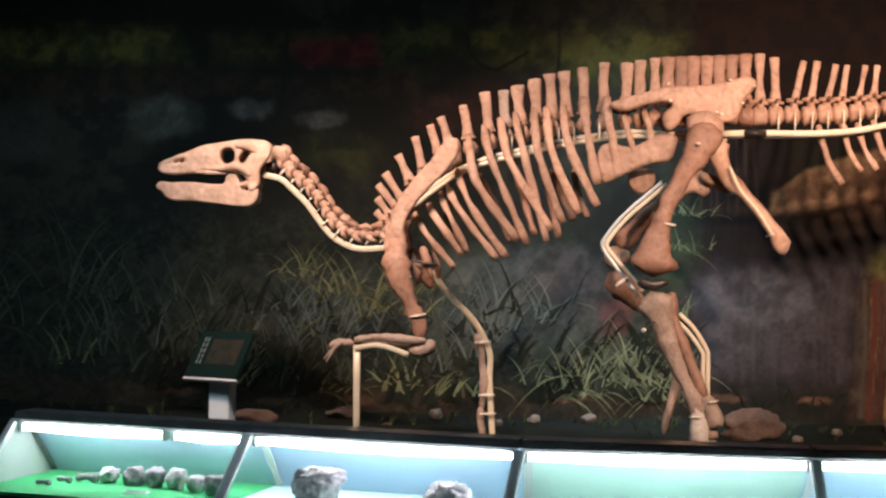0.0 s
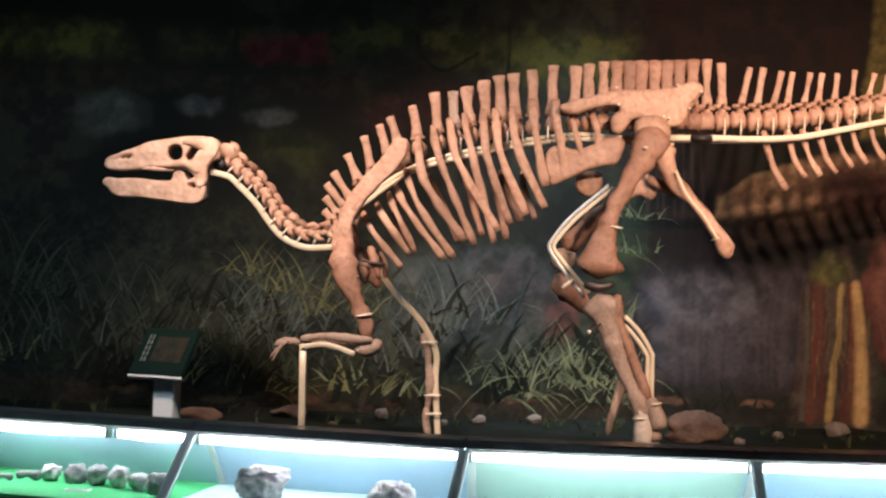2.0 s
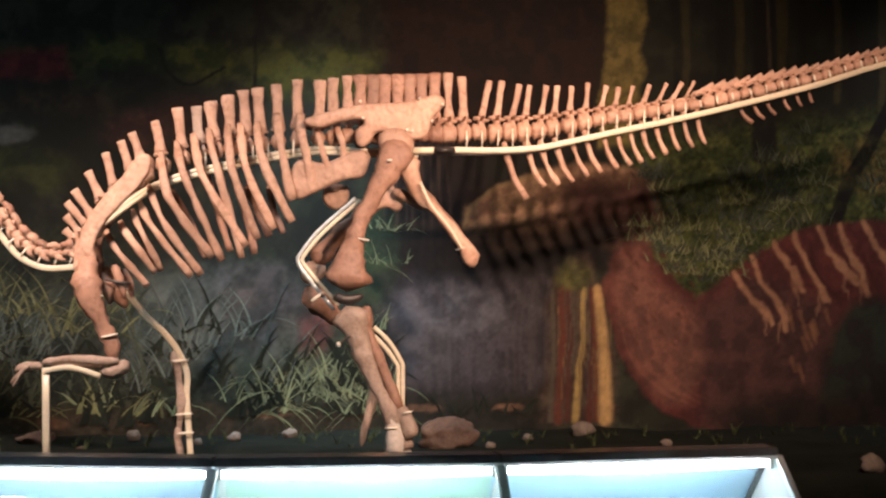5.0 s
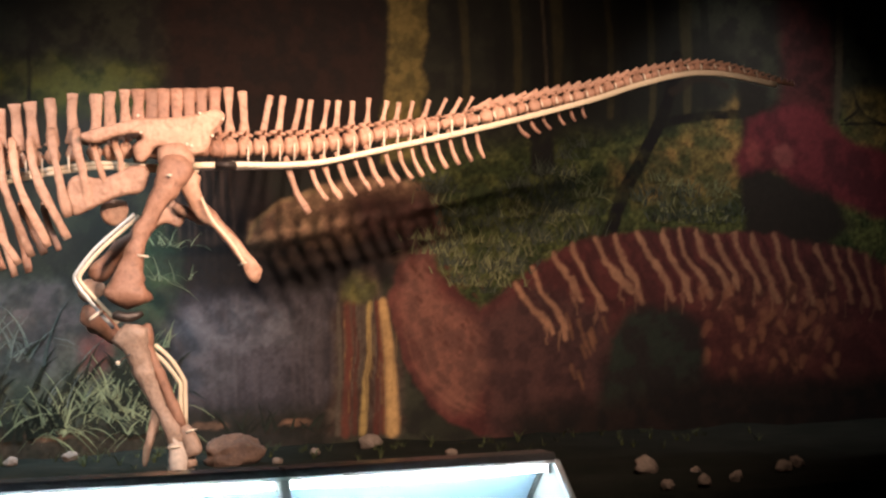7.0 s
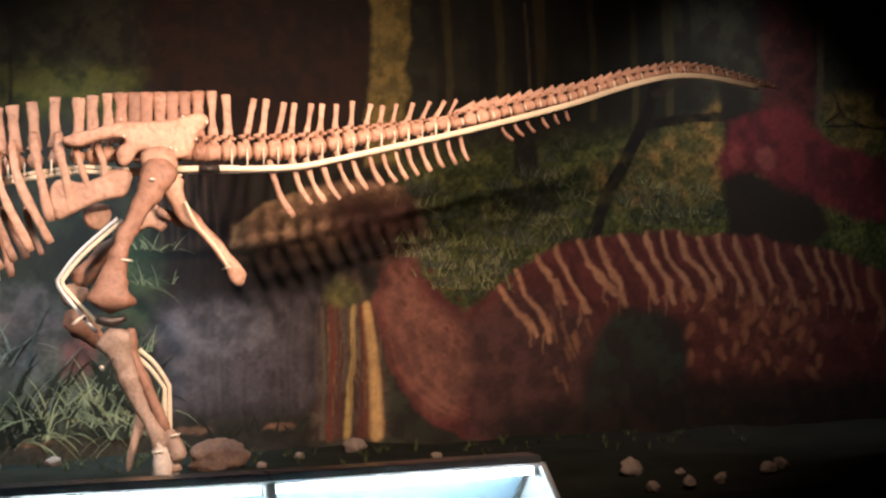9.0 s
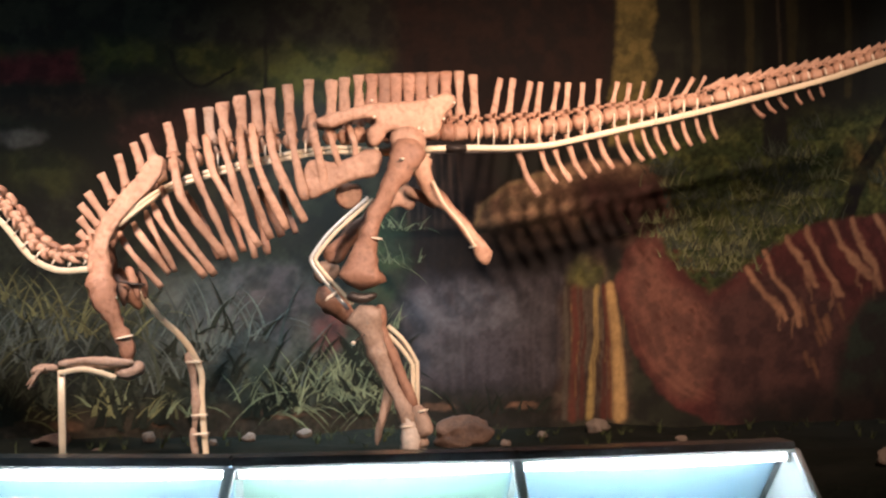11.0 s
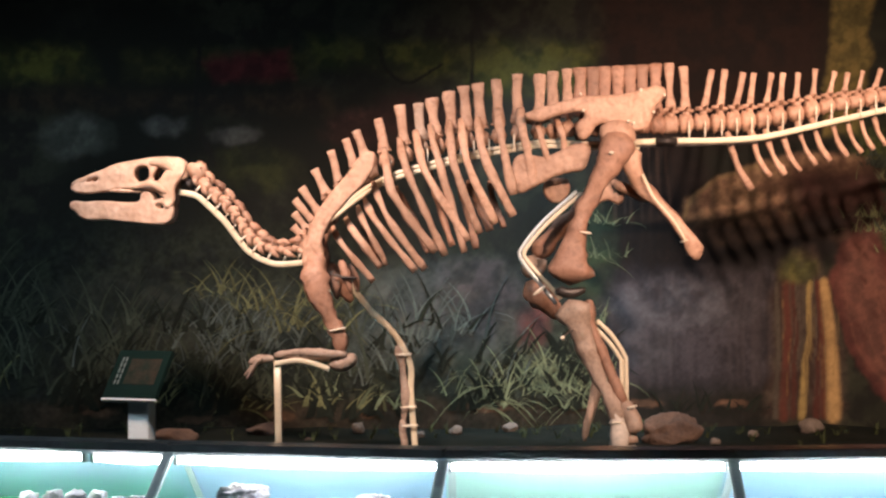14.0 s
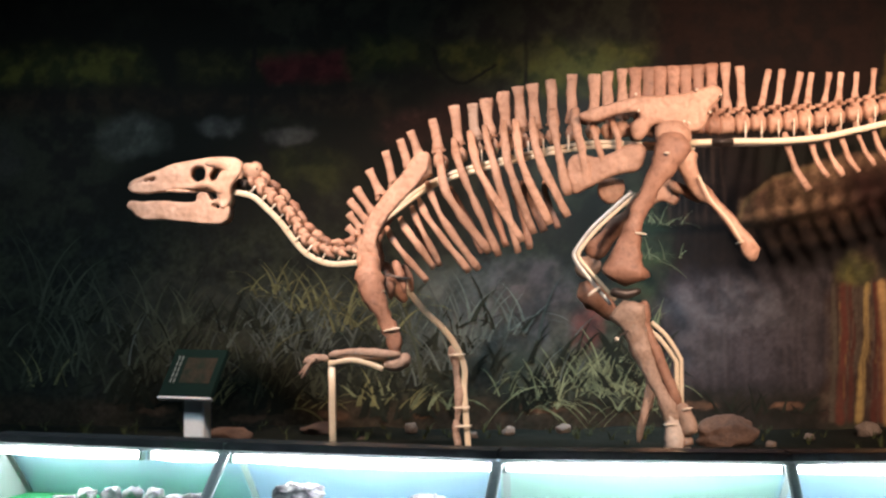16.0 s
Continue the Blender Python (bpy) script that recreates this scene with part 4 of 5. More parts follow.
    limbs("forearm", [(-0.70, 7.76, 1.205), (-0.85, 7.75, 1.215), (-1.0, 7.75, 1.218), (-1.13, 7.75, 1.20)], (0.06, 0.045, 0.042, 0.04), BONE_GREY, n=12, seg=10)
    limbs("forearm_bone", [(-0.72, 7.82, 1.18), (-0.88, 7.82, 1.19), (-1.08, 7.81, 1.195)], (0.05, 0.036, 0.036), BONE_GREY, n=10, seg=9)
    hand = p("hand", limb(bmesh.new(), [(-1.09, 7.76, 1.20), (-1.17, 7.75, 1.20), (-1.23, 7.75, 1.178)], (0.045, 0.05, 0.04), n=8), BONE_GREY)
    for j, (dy, dx, dz) in enumerate(((-0.03, -0.075, -0.105), (0.0, -0.09, -0.085), (0.03, -0.055, -0.09))):
        limbs("finger", [(-1.21, 7.75 + dy, 1.185), (-1.225 + dx * 0.45, 7.75 + dy, 1.165 + dz * 0.25), (-1.225 + dx, 7.75 + dy, 1.17 + dz)], (0.026, 0.022, 0.016), BONE_GREY, hand, n=8, seg=7)
    # far side: shade put into the shoulder blade's darker bone
    p("shoulder_blade", plate([blade], 8.38, 0.05, 0.018, bulge=lambda x, z: -0.12 * (z - 2.0)), BONE_BROWN_SHADE)
    limbs("upper_arm", [(-0.82, 8.40, 1.75), (-0.76, 8.42, 1.62), (-0.70, 8.45, 1.52)], (0.09, 0.10, 0.07), BONE_BROWN_SHADE, n=12)
    limbs("coracoid", [(-0.80, 8.0, 1.72), (-0.76, 8.0, 1.62), (-0.755, 8.02, 1.54)], (0.05, 0.06, 0.03), BONE_BROWN_SHADE, n=9)
    limbs("breast_bone", [(-0.735, 7.98, 1.76), (-0.69, 7.97, 1.66), (-0.665, 7.98, 1.57)], (0.05, 0.06, 0.025), BONE_BROWN_SHADE, n=9, square=0.8)
    limbs("breast_bone", [(-0.68, 8.12, 1.74), (-0.64, 8.12, 1.65), (-0.63, 8.12, 1.58)], (0.04, 0.045, 0.025), BONE_BROWN_SHADE, n=9, square=0.8)
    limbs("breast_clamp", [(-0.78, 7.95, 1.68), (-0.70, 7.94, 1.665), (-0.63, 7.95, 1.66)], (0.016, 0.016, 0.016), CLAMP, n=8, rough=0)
    limbs("forearm", [(-0.405, 8.50, 1.24), (-0.375, 8.5, 1.08), (-0.36, 8.5, 0.93), (-0.37, 8.5, 0.76)], (0.055, 0.05, 0.06, 0.045), BONE_GREY, n=12, seg=9)
    limbs("hand", [(-0.375, 8.5, 0.78), (-0.375, 8.5, 0.70), (-0.36, 8.5, 0.60)], (0.06, 0.05, 0.045), BONE_GREY, n=8, seg=8)

    # hip girdle
    ilium = [(0.39, 2.625), (0.43, 2.65), (0.57, 2.69), (0.70, 2.725), (0.88, 2.74), (1.01, 2.75), (1.12, 2.78), (1.22, 2.79), (1.245, 2.75), (1.18, 2.67), (1.13, 2.55), (1.06, 2.525), (0.99, 2.535), (0.91, 2.56), (0.83, 2.565), (0.78, 2.50), (0.735, 2.475), (0.70, 2.51), (0.71, 2.58), (0.755, 2.625), (0.72, 2.645), (0.62, 2.63), (0.44, 2.59)]
    p("hip_blade", plate([flat(ilium, 7.93)], 7.93, 0.06, 0.024, rough=0.006), BONE, None, "broad tan hip blade with a long forward prong")
    # far hip blade, darkened in colour for the shade behind the near one
    p("hip_blade", plate([ilium], 8.27, 0.06, 0.024, rough=0.008), BONE_BROWN_SHADE)
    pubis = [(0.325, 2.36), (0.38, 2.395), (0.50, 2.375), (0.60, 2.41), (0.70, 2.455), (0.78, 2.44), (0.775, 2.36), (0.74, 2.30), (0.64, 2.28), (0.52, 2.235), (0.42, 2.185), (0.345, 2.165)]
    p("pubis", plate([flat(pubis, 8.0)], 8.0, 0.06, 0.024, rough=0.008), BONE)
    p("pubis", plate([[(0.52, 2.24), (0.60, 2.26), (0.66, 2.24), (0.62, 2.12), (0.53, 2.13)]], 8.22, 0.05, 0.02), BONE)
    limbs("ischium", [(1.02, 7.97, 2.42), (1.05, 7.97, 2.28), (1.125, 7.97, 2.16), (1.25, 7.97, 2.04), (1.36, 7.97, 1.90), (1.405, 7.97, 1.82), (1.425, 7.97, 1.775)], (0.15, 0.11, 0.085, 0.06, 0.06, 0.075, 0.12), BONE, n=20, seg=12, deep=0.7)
    # far ischium, its shade likewise in the darker bone colour
    limbs("ischium", [(1.0, 8.24, 2.42), (1.06, 8.24, 2.28), (1.18, 8.22, 2.15), (1.31, 8.2, 2.0), (1.38, 8.18, 1.88)], (0.12, 0.08, 0.06, 0.06, 0.08), BONE_BROWN_SHADE, n=16, seg=10, deep=0.7)
    p("hip_fragment", plate([[(0.84, 2.25), (0.97, 2.23), (0.97, 2.10), (0.90, 2.12), (0.80, 2.11)]], 8.16, 0.05, 0.02), BONE)
    limbs("hip_process", [(0.93, 8.1, 2.22), (1.03, 8.08, 2.17), (1.12, 8.05, 2.12)], (0.06, 0.05, 0.045), BONE, n=8)

    def bead(x, y, z, r=0.008):
        b = bmesh.new()
        bmesh.ops.create_uvsphere(b, u_segments=10, v_segments=7, radius=r, matrix=Matrix.Translation((x, y, z)))
        p("bead", b, TIE)
    # pale beads stand in for small white highlights on the hip blade
    for x, z in ((0.71, 2.722), (0.725, 2.625), (1.065, 2.745), (1.205, 2.712), (1.14, 2.615), (1.02, 2.552), (0.99, 2.562)):
        bead(x, 7.885, z)
    # hind limb, near side
    limbs("thigh_bone", [(0.985, 7.80, 2.50), (0.90, 7.79, 2.33), (0.775, 7.79, 2.12), (0.705, 7.79, 1.93), (0.675, 7.79, 1.80), (0.66, 7.79, 1.65)], (0.19, 0.155, 0.122, 0.105, 0.098, 0.112, 0.19, 0.27), BONE_BROWN_SHADE, deep=0.66, n=30, seg=18, rough=0.07, square=0.85)
    limbs("thigh_head", [(0.86, 7.86, 2.48), (0.95, 7.84, 2.52), (1.05, 7.84, 2.48)], (0.10, 0.15, 0.09), BONE, n=10, seg=12)
    # dark gap under the thigh, its shade built as a dark piece
    limbs("knee", [(0.575, 7.81, 1.575), (0.66, 7.80, 1.57), (0.75, 7.81, 1.585)], (0.05, 0.06, 0.045), CLAMP, n=9)
    limbs("shin_bone", [(0.66, 7.80, 1.50), (0.715, 7.80, 1.34), (0.80, 7.79, 1.15), (0.895, 7.78, 0.94), (0.94, 7.78, 0.80)], (0.21, 0.135, 0.10, 0.088, 0.082, 0.095), BONE_GREY, deep=0.7, n=22, seg=14, square=0.85)
    limbs("calf_bone", [(0.77, 7.86, 1.52), (0.79, 7.86, 1.36), (0.88, 7.85, 1.14), (0.98, 7.84, 0.92)], (0.08, 0.06, 0.06, 0.07), BONE_BROWN_SHADE, deep=0.7, n=16)
    foot = limbs("foot", [(0.925, 7.78, 0.86), (0.945, 7.77, 0.74), (0.945, 7.75, 0.645)], (0.08, 0.085, 0.125), PLASTER, None, "pale plaster-grey foot bones", n=10, seg=12, end=0.92)
    limbs("toe", [(0.99, 7.80, 0.92), (1.035, 7.78, 0.82), (1.06, 7.76, 0.75)], (0.07, 0.085, 0.10), BONE_GREY, foot, n=10, seg=10, end=0.85)
    limbs("toe", [(0.96, 7.84, 0.90), (1.0, 7.82, 0.78), (1.02, 7.8, 0.68)], (0.06, 0.075, 0.085), BONE_GREY, foot, n=10, seg=10, end=0.9)
    p("bolt", limb(bmesh.new(), [(0.66, 7.78, 1.37), (0.60, 7.62, 1.345), (0.566, 7.46, 1.33)], (0.009, 0.009, 0.009), n=6, seg=7, rough=0), CLAMP)
    bead(0.566, 7.46, 1.33, 0.013)
    p("foot_block", box(bmesh.new(), (0.92, 7.68, GROUND - 0.03), (1.02, 7.84, 0.705), 0.01), PLASTER)
    # far side: shin darker than the near one, shade put into its colour
    limbs("thigh_bone", [(0.97, 8.38, 2.45), (0.85, 8.4, 2.2), (0.60, 8.42, 1.95), (0.47, 8.42, 1.80)], (0.16, 0.12, 0.10, 0.13), BONE_BROWN_SHADE, n=18, seg=12)
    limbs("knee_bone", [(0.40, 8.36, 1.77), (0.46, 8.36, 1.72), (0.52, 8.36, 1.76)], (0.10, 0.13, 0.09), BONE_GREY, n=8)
    limbs("shin_bone", [(0.42, 8.40, 1.62), (0.50, 8.40, 1.54), (0.62, 8.42, 1.42)], (0.15, 0.14, 0.09), BONE_BROWN_SHADE, n=12)
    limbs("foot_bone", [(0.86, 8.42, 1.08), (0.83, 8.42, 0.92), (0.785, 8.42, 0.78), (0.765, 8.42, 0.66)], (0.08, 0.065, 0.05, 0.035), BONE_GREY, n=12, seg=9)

    # steel armature
    def steel(name, pts, w=0.03, h=0.034, mat=STEEL, label="", n=28, parent=None):
        return p(name, bar(bmesh.new(), [near(q) for q in pts], w, h, n), mat, parent, label)
    steel("neck_bar", xz([(-1.72, 2.18), (-1.61, 2.155), (-1.54, 2.10), (-1.44, 2.005), (-1.35, 1.89), (-1.28, 1.815), (-1.19, 1.765), (-1.10, 1.745), (-0.95, 1.755)], 8.06), label="cream steel bar under the neck", n=40)
    for dz in (0.0, 0.027):
        steel("back_bar", xz([(-0.80, 2.00 + dz), (-0.57, 2.17 + dz), (-0.38, 2.26 + dz), (-0.10, 2.335 + dz), (0.13, 2.385 + dz), (0.30, 2.415 + dz), (0.51, 2.44 + dz), (0.76, 2.43 + dz * 0.9), (1.08, 2.43 + dz * 0.9)], 8.07), 0.03, 0.024, n=40)
    p("bar_joint", box(bmesh.new(), (1.17, 8.02, 2.44), (1.30, 8.10, 2.478), 0.006), CLAMP)
    steel("tail_bar", xz(settled([(1.05, 2.46), (1.30, 2.468), (1.55, 2.468), (1.81, 2.487), (2.02, 2.53), (2.35, 2.607), (2.62, 2.668), (2.96, 2.752), (3.31, 2.845), (3.67, 2.945), (4.01, 3.055), (4.31, 3.128), (4.51, 3.145), (4.71, 3.13), (5.02, 3.08)]), 8.05), 0.03, 0.034, label="long cream steel bar under the tail", n=70)
    steel("tail_rib_bar", xz([(1.05, 2.437), (1.55, 2.445), (1.81, 2.464), (2.02, 2.508), (2.35, 2.586), (2.62, 2.648)], 8.06), 0.02, 0.008, CLAMP, n=30)
    steel("hip_strip", [(1.10, 7.90, 2.27), (1.17, 7.90, 2.13), (1.28, 7.90, 2.0), (1.36, 7.90, 1.87)], 0.012, 0.014, n=20)
    # wire ties round bar and bone
    def tie(x, z0, z1, y=7.995, dx=0.0):
        p("tie", limb(bmesh.new(), [(x, y, z0), (x + dx, y + 0.0, z1)], (0.011, 0.009), n=4, seg=6), TIE)
    for i in range(18):
        z, s = at(fx[i])
        if i > 1:
            tie(fx[i] + 0.01, z - 0.088, z + 0.012, 8.03)
    x = 2.86
    while x < 4.9:
        z, s = at(x)
        tie(x, z - 0.045 + 0.006 * x, z + 0.02, 8.055, -0.01)
        x += 0.105 + 0.02 * noise.noise(Vector((x * 7, 0, 0)))
    for q, t in list(zip(c, tan))[1:12:1]:
        up = Vector((-t.z, 0, t.x)) if t.x > 0 else Vector((t.z, 0, -t.x))
        tie(q.x - up.x * 0.062, q.z - up.z * 0.062, q.z - up.z * 0.012, 8.035, 0.03)
    for x in (-0.42, -0.33, -0.2, 0.0, 0.08, 0.17, 0.32):
        z = float(np.interp(x, mx, mz))
        tie(x, z - 0.10, z - 0.01, 8.02)
    for a, b in (((-0.92, 7.735, 1.60), (-0.79, 7.735, 1.585)), ((-0.80, 7.745, 1.345), (-0.70, 7.745, 1.365)), ((0.72, 7.755, 1.93), (0.79, 7.755, 1.92)), ((1.0, 7.75, 0.885), (1.06, 7.75, 0.90)), ((1.32, 7.95, 1.865), (1.38, 7.95, 1.885)), ((0.89, 7.745, 0.80), (0.97, 7.745, 0.80)), ((0.90, 7.72, 2.40), (0.93, 7.72, 2.40))):
        p("tie", limb(bmesh.new(), [near(q) for q in (a, ((a[0] + b[0]) / 2, a[1] - 0.01, (a[2] + b[2]) / 2), b)], (0.011, 0.011), n=5, seg=6), TIE)
    # forelimb props
    steel("hand_post", [(-1.105, 7.76, GROUND - 0.02), (-1.115, 7.76, 1.17)], 0.03, 0.038, label="cream steel post under the hand", n=4)
    steel("hand_bar", [(-1.13, 7.75, 1.15), (-1.06, 7.75, 1.165), (-0.99, 7.75, 1.172), (-0.90, 7.75, 1.155), (-0.80, 7.75, 1.12)], 0.03, 0.028)
    steel("arm_bar", [(-0.70, 8.45, 1.62), (-0.66, 8.48, 1.56), (-0.57, 8.5, 1.45), (-0.47, 8.5, 1.36), (-0.385, 8.5, 1.25), (-0.325, 8.5, 1.11), (-0.325, 8.5, 0.95), (-0.295, 8.5, GROUND - 0.02)], 0.03, 0.036, label="bent cream steel bar under the far forelimb", n=36)
    for z, x in ((1.185, -0.37), (0.86, -0.34), (0.745, -0.33)):
        p("tie", limb(bmesh.new(), [(x - 0.05, 8.46, z), (x + 0.05, 8.46, z + 0.005)], (0.016, 0.016), n=4, seg=6), TIE)
    # hind limb props: two strips side by side
    for d in (0.0, 0.028):
        steel("leg_bar", [(0.70 + d, 8.0, 2.17 - d * 0.4), (0.48 + d, 7.99, 1.975 - d * 0.3), (0.365 + d, 7.98, 1.83), (0.355 + d, 7.98, 1.79), (0.40 + d, 7.97, 1.715 + d * 0.4), (0.575 + d, 7.96, 1.505 + d)], 0.03, 0.022, STEEL if d else STEEL_BLUE, n=40)
        steel("shin_bar", [(0.79 + d, 7.9, 1.375 + d), (0.88 + d, 7.9, 1.29 + d), (0.955 + d, 7.9, 1.185 + d * 0.5), (0.965 + d, 7.9, 1.13), (0.965 + d, 7.9, GROUND - 0.02)], 0.03, 0.024, n=36)
    p("tie", limb(bmesh.new(), [(0.43, 7.94, 1.56), (0.50, 7.94, 1.61)], (0.02, 0.02), n=4, seg=6), TIE)
    return sk


skeleton()

# ---- the display cases ----
FRAME = material("dark_frame", (0.13, 0.135, 0.14), 0.26, 0.2, scale=6, amount=0.25, bump=0.05)
BARS = material("grey_bar", (0.66, 0.69, 0.70), 0.5, 0.0, scale=8, amount=0.2, bump=0.05)
EDGE = material("aluminium_edge", (0.74, 0.76, 0.76), 0.4, 0.2, amount=0.1, bump=0.03)
PANEL_BLUE = material("pale_blue_panel", (0.44, 0.61, 0.76), 0.5, scale=2, amount=0.08, bump=0.03)
PANEL_GREEN = material("pale_green_panel", (0.50, 0.70, 0.63), 0.5, scale=2, amount=0.08, bump=0.03)
PANEL_GREY = material("grey_panel", (0.50, 0.53, 0.53), 0.5, scale=3, amount=0.12, bump=0.03)
FELT = material("green_felt", (0.07, 0.50, 0.18), 0.9, scale=9, amount=0.15, bump=0.3, fine=200)
for pm, tint in ((PANEL_BLUE, (0.55, 0.75, 0.85, 1)), (PANEL_GREEN, (0.6, 0.8, 0.8, 1)), (BARS, (0.45, 0.5, 0.52, 1)), (EDGE, (0.8, 0.85, 0.85, 1))):
    # milky acrylic panels; bars and edges pass light only to look lit
    pn, pl = pm.node_tree.nodes, pm.node_tree.links
    thru, blend = pn.new("ShaderNodeBsdfTranslucent"), pn.new("ShaderNodeMixShader")
    thru.inputs["Color"].default_value = tint
    blend.inputs["Fac"].default_value = 0.35
    pl.new(pn["Principled BSDF"].outputs[0], blend.inputs[1])
    pl.new(thru.outputs[0], blend.inputs[2])
    pl.new(blend.outputs[0], pn["Material Output"].inputs["Surface"])
# bed colour with the wash of the tube light mixed in
MINT_WASHED = material("mint_washed", (0.56, 0.74, 0.72), 0.7, scale=5, amount=0.1, bump=0.05)
CABINET = material("cabinet_paint", (0.06, 0.06, 0.06), 0.5, amount=0.2)
CARD = material("white_card", (0.8, 0.82, 0.8), 0.7, amount=0.06)
INK = material("grey_ink", (0.25, 0.27, 0.27), 0.7, amount=0.1)
tube_mat = bpy.data.materials.new("tube_glow")
tube_mat.use_nodes = True
tb = tube_mat.node_tree.nodes["Principled BSDF"]
tb.inputs["Emission Color"].default_value, tb.inputs["Emission Strength"].default_value = (0.95, 0.94, 1.0, 1), 37.0
GLASS = bpy.data.materials.new("pane_glass")
GLASS.use_nodes = True
gn, gl = GLASS.node_tree.nodes, GLASS.node_tree.links
gn.remove(gn["Principled BSDF"])
mixer, clear, gloss = gn.new("ShaderNodeMixShader"), gn.new("ShaderNodeBsdfTransparent"), gn.new("ShaderNodeBsdfGlossy")
gloss.inputs["Roughness"].default_value = 0.02
clear.inputs["Color"].default_value = (0.95, 0.98, 0.97, 1)
mixer.inputs["Fac"].default_value = 0.05
gl.new(clear.outputs[0], mixer.inputs[1])
gl.new(gloss.outputs[0], mixer.inputs[2])
gl.new(mixer.outputs[0], gn["Material Output"].inputs["Surface"])

# heights, and depths from the front of the top rail
TOP_Y, TOP_Z, BED, FRONT_Y, BACK_Y = 0.0, 0.820, 0.525, -0.36, 0.36


def slope_bar(bm, x, wide, thick, y0, z0, y1, z1):
    """A bar from (y0, z0) to (y1, z1) at x, wide across and thick along its normal."""
    d = Vector((0, y1 - y0, z1 - z0)).normalized()
    nrm = Vector((1, 0, 0)).cross(d) * thick
    cs = [Vector((x + s * wide / 2, y, z)) + k * nrm for y, z in ((y0, z0), (y1, z1)) for s in (-1, 1) for k in (0, 1)]
    v = [bm.verts.new(q) for q in cs]
    for f in ((0, 1, 3, 2), (4, 6, 7, 5), (0, 2, 6, 4), (1, 5, 7, 3), (0, 4, 5, 1), (2, 3, 7, 6)):
        bm.faces.new([v[i] for i in f])
    return bm


def prism(bm, x0, x1, profile):
    a = [bm.verts.new((x0, y, z)) for y, z in profile]
    b = [bm.verts.new((x1, y, z)) for y, z in profile]
    bm.faces.new(a)
    bm.faces.new(b[::-1])
    for k in range(len(profile)):
        j = (k + 1) % len(profile)
        bm.faces.new((a[k], b[k], b[j], a[j]))
    return bm


def display_case(a, b, panel, tubes, ends, label, bed=None):
    """A case between two points of the curved row; tubes are given as shares of its length."""
    run = math.hypot(b[0] - a[0], b[1] - a[1])
    x0, x1 = -run / 2, run / 2
    tubes = [(x0 + run * p, x0 + run * q) for p, q in tubes]
    ends = [x1] if ends else []
    c = thing("display_case", label, "display case", ((a[0] + b[0]) / 2, (a[1] + b[1]) / 2, 0), "row of display cases")
    c.rotation_euler = (0, 0, math.atan2(b[1] - a[1], b[0] - a[0]))
    part("cabinet", box(bmesh.new(), (x0 + 0.002, FRONT_Y + 0.01, 0.0), (x1 - 0.002, BACK_Y + 0.04, BED - 0.02), 0.006), CABINET, c, smooth=False)
    part("felt_bed", box(bmesh.new(), (x0 + 0.004, FRONT_Y + 0.012, BED - 0.018), (x1 - 0.004, BACK_Y, BED)), bed or MINT_WASHED, c, "bright green felt bed" if bed else "mint bed, toned pale for the wash of tube light", smooth=False)
    part("back_panel", prism(bmesh.new(), x0 + 0.006, x1 - 0.006, [(TOP_Y + 0.10, TOP_Z + 0.004), (BACK_Y - 0.01, BED + 0.001), (BACK_Y + 0.01, BED + 0.001), (TOP_Y + 0.12, TOP_Z + 0.004)]), panel, c, smooth=False)
    lid = part("top_rail", box(bmesh.new(), (x0, TOP_Y - 0.02, TOP_Z + 0.006), (x1, TOP_Y + 0.15, TOP_Z + 0.050), 0.008), FRAME, c, "dark top rail with a bright front lip", smooth=False)
    part("rail_lip", box(bmesh.new(), (x0, TOP_Y - 0.028, TOP_Z - 0.004), (x1, TOP_Y - 0.014, TOP_Z + 0.012), 0.003), EDGE, lid, smooth=False)
    for a, b in tubes:
        t = part("fluorescent_tube", limb(bmesh.new(), [(a, TOP_Y + 0.020, TOP_Z - 0.029), (b, TOP_Y + 0.020, TOP_Z - 0.029)], (0.052, 0.052), deep=1, n=4, seg=12, rough=0), tube_mat, c, "glowing white fluorescent tube")
        for e in (a, b):
            part("tube_holder", box(bmesh.new(), (e - 0.010, TOP_Y - 0.004, TOP_Z - 0.054), (e + 0.010, TOP_Y + 0.044, TOP_Z + 0.006), 0.003), PANEL_GREY, t, smooth=False)
    part("front_pane", prism(bmesh.new(), x0 + 0.012, x1 - 0.012, [(TOP_Y - 0.020, TOP_Z - 0.008), (FRONT_Y + 0.02, BED + 0.004), (FRONT_Y + 0.024, BED + 0.004), (TOP_Y - 0.016, TOP_Z - 0.008)]), GLASS, c, smooth=False).visible_shadow = False
    for e in ends:
        # sloping glazing bar with a bright inner edge
        post = part("glazing_bar", slope_bar(bmesh.new(), e, 0.030, 0.018, TOP_Y - 0.03, TOP_Z + 0.004, FRONT_Y, BED - 0.005), BARS, c, "grey steel sloping glazing bar", smooth=False)
        for s in (-1, 1):
            part("bar_edge", slope_bar(bmesh.new(), e + s * 0.020, 0.010, 0.018, TOP_Y - 0.026, TOP_Z, FRONT_Y, BED - 0.004), EDGE, post, smooth=False)
    return c


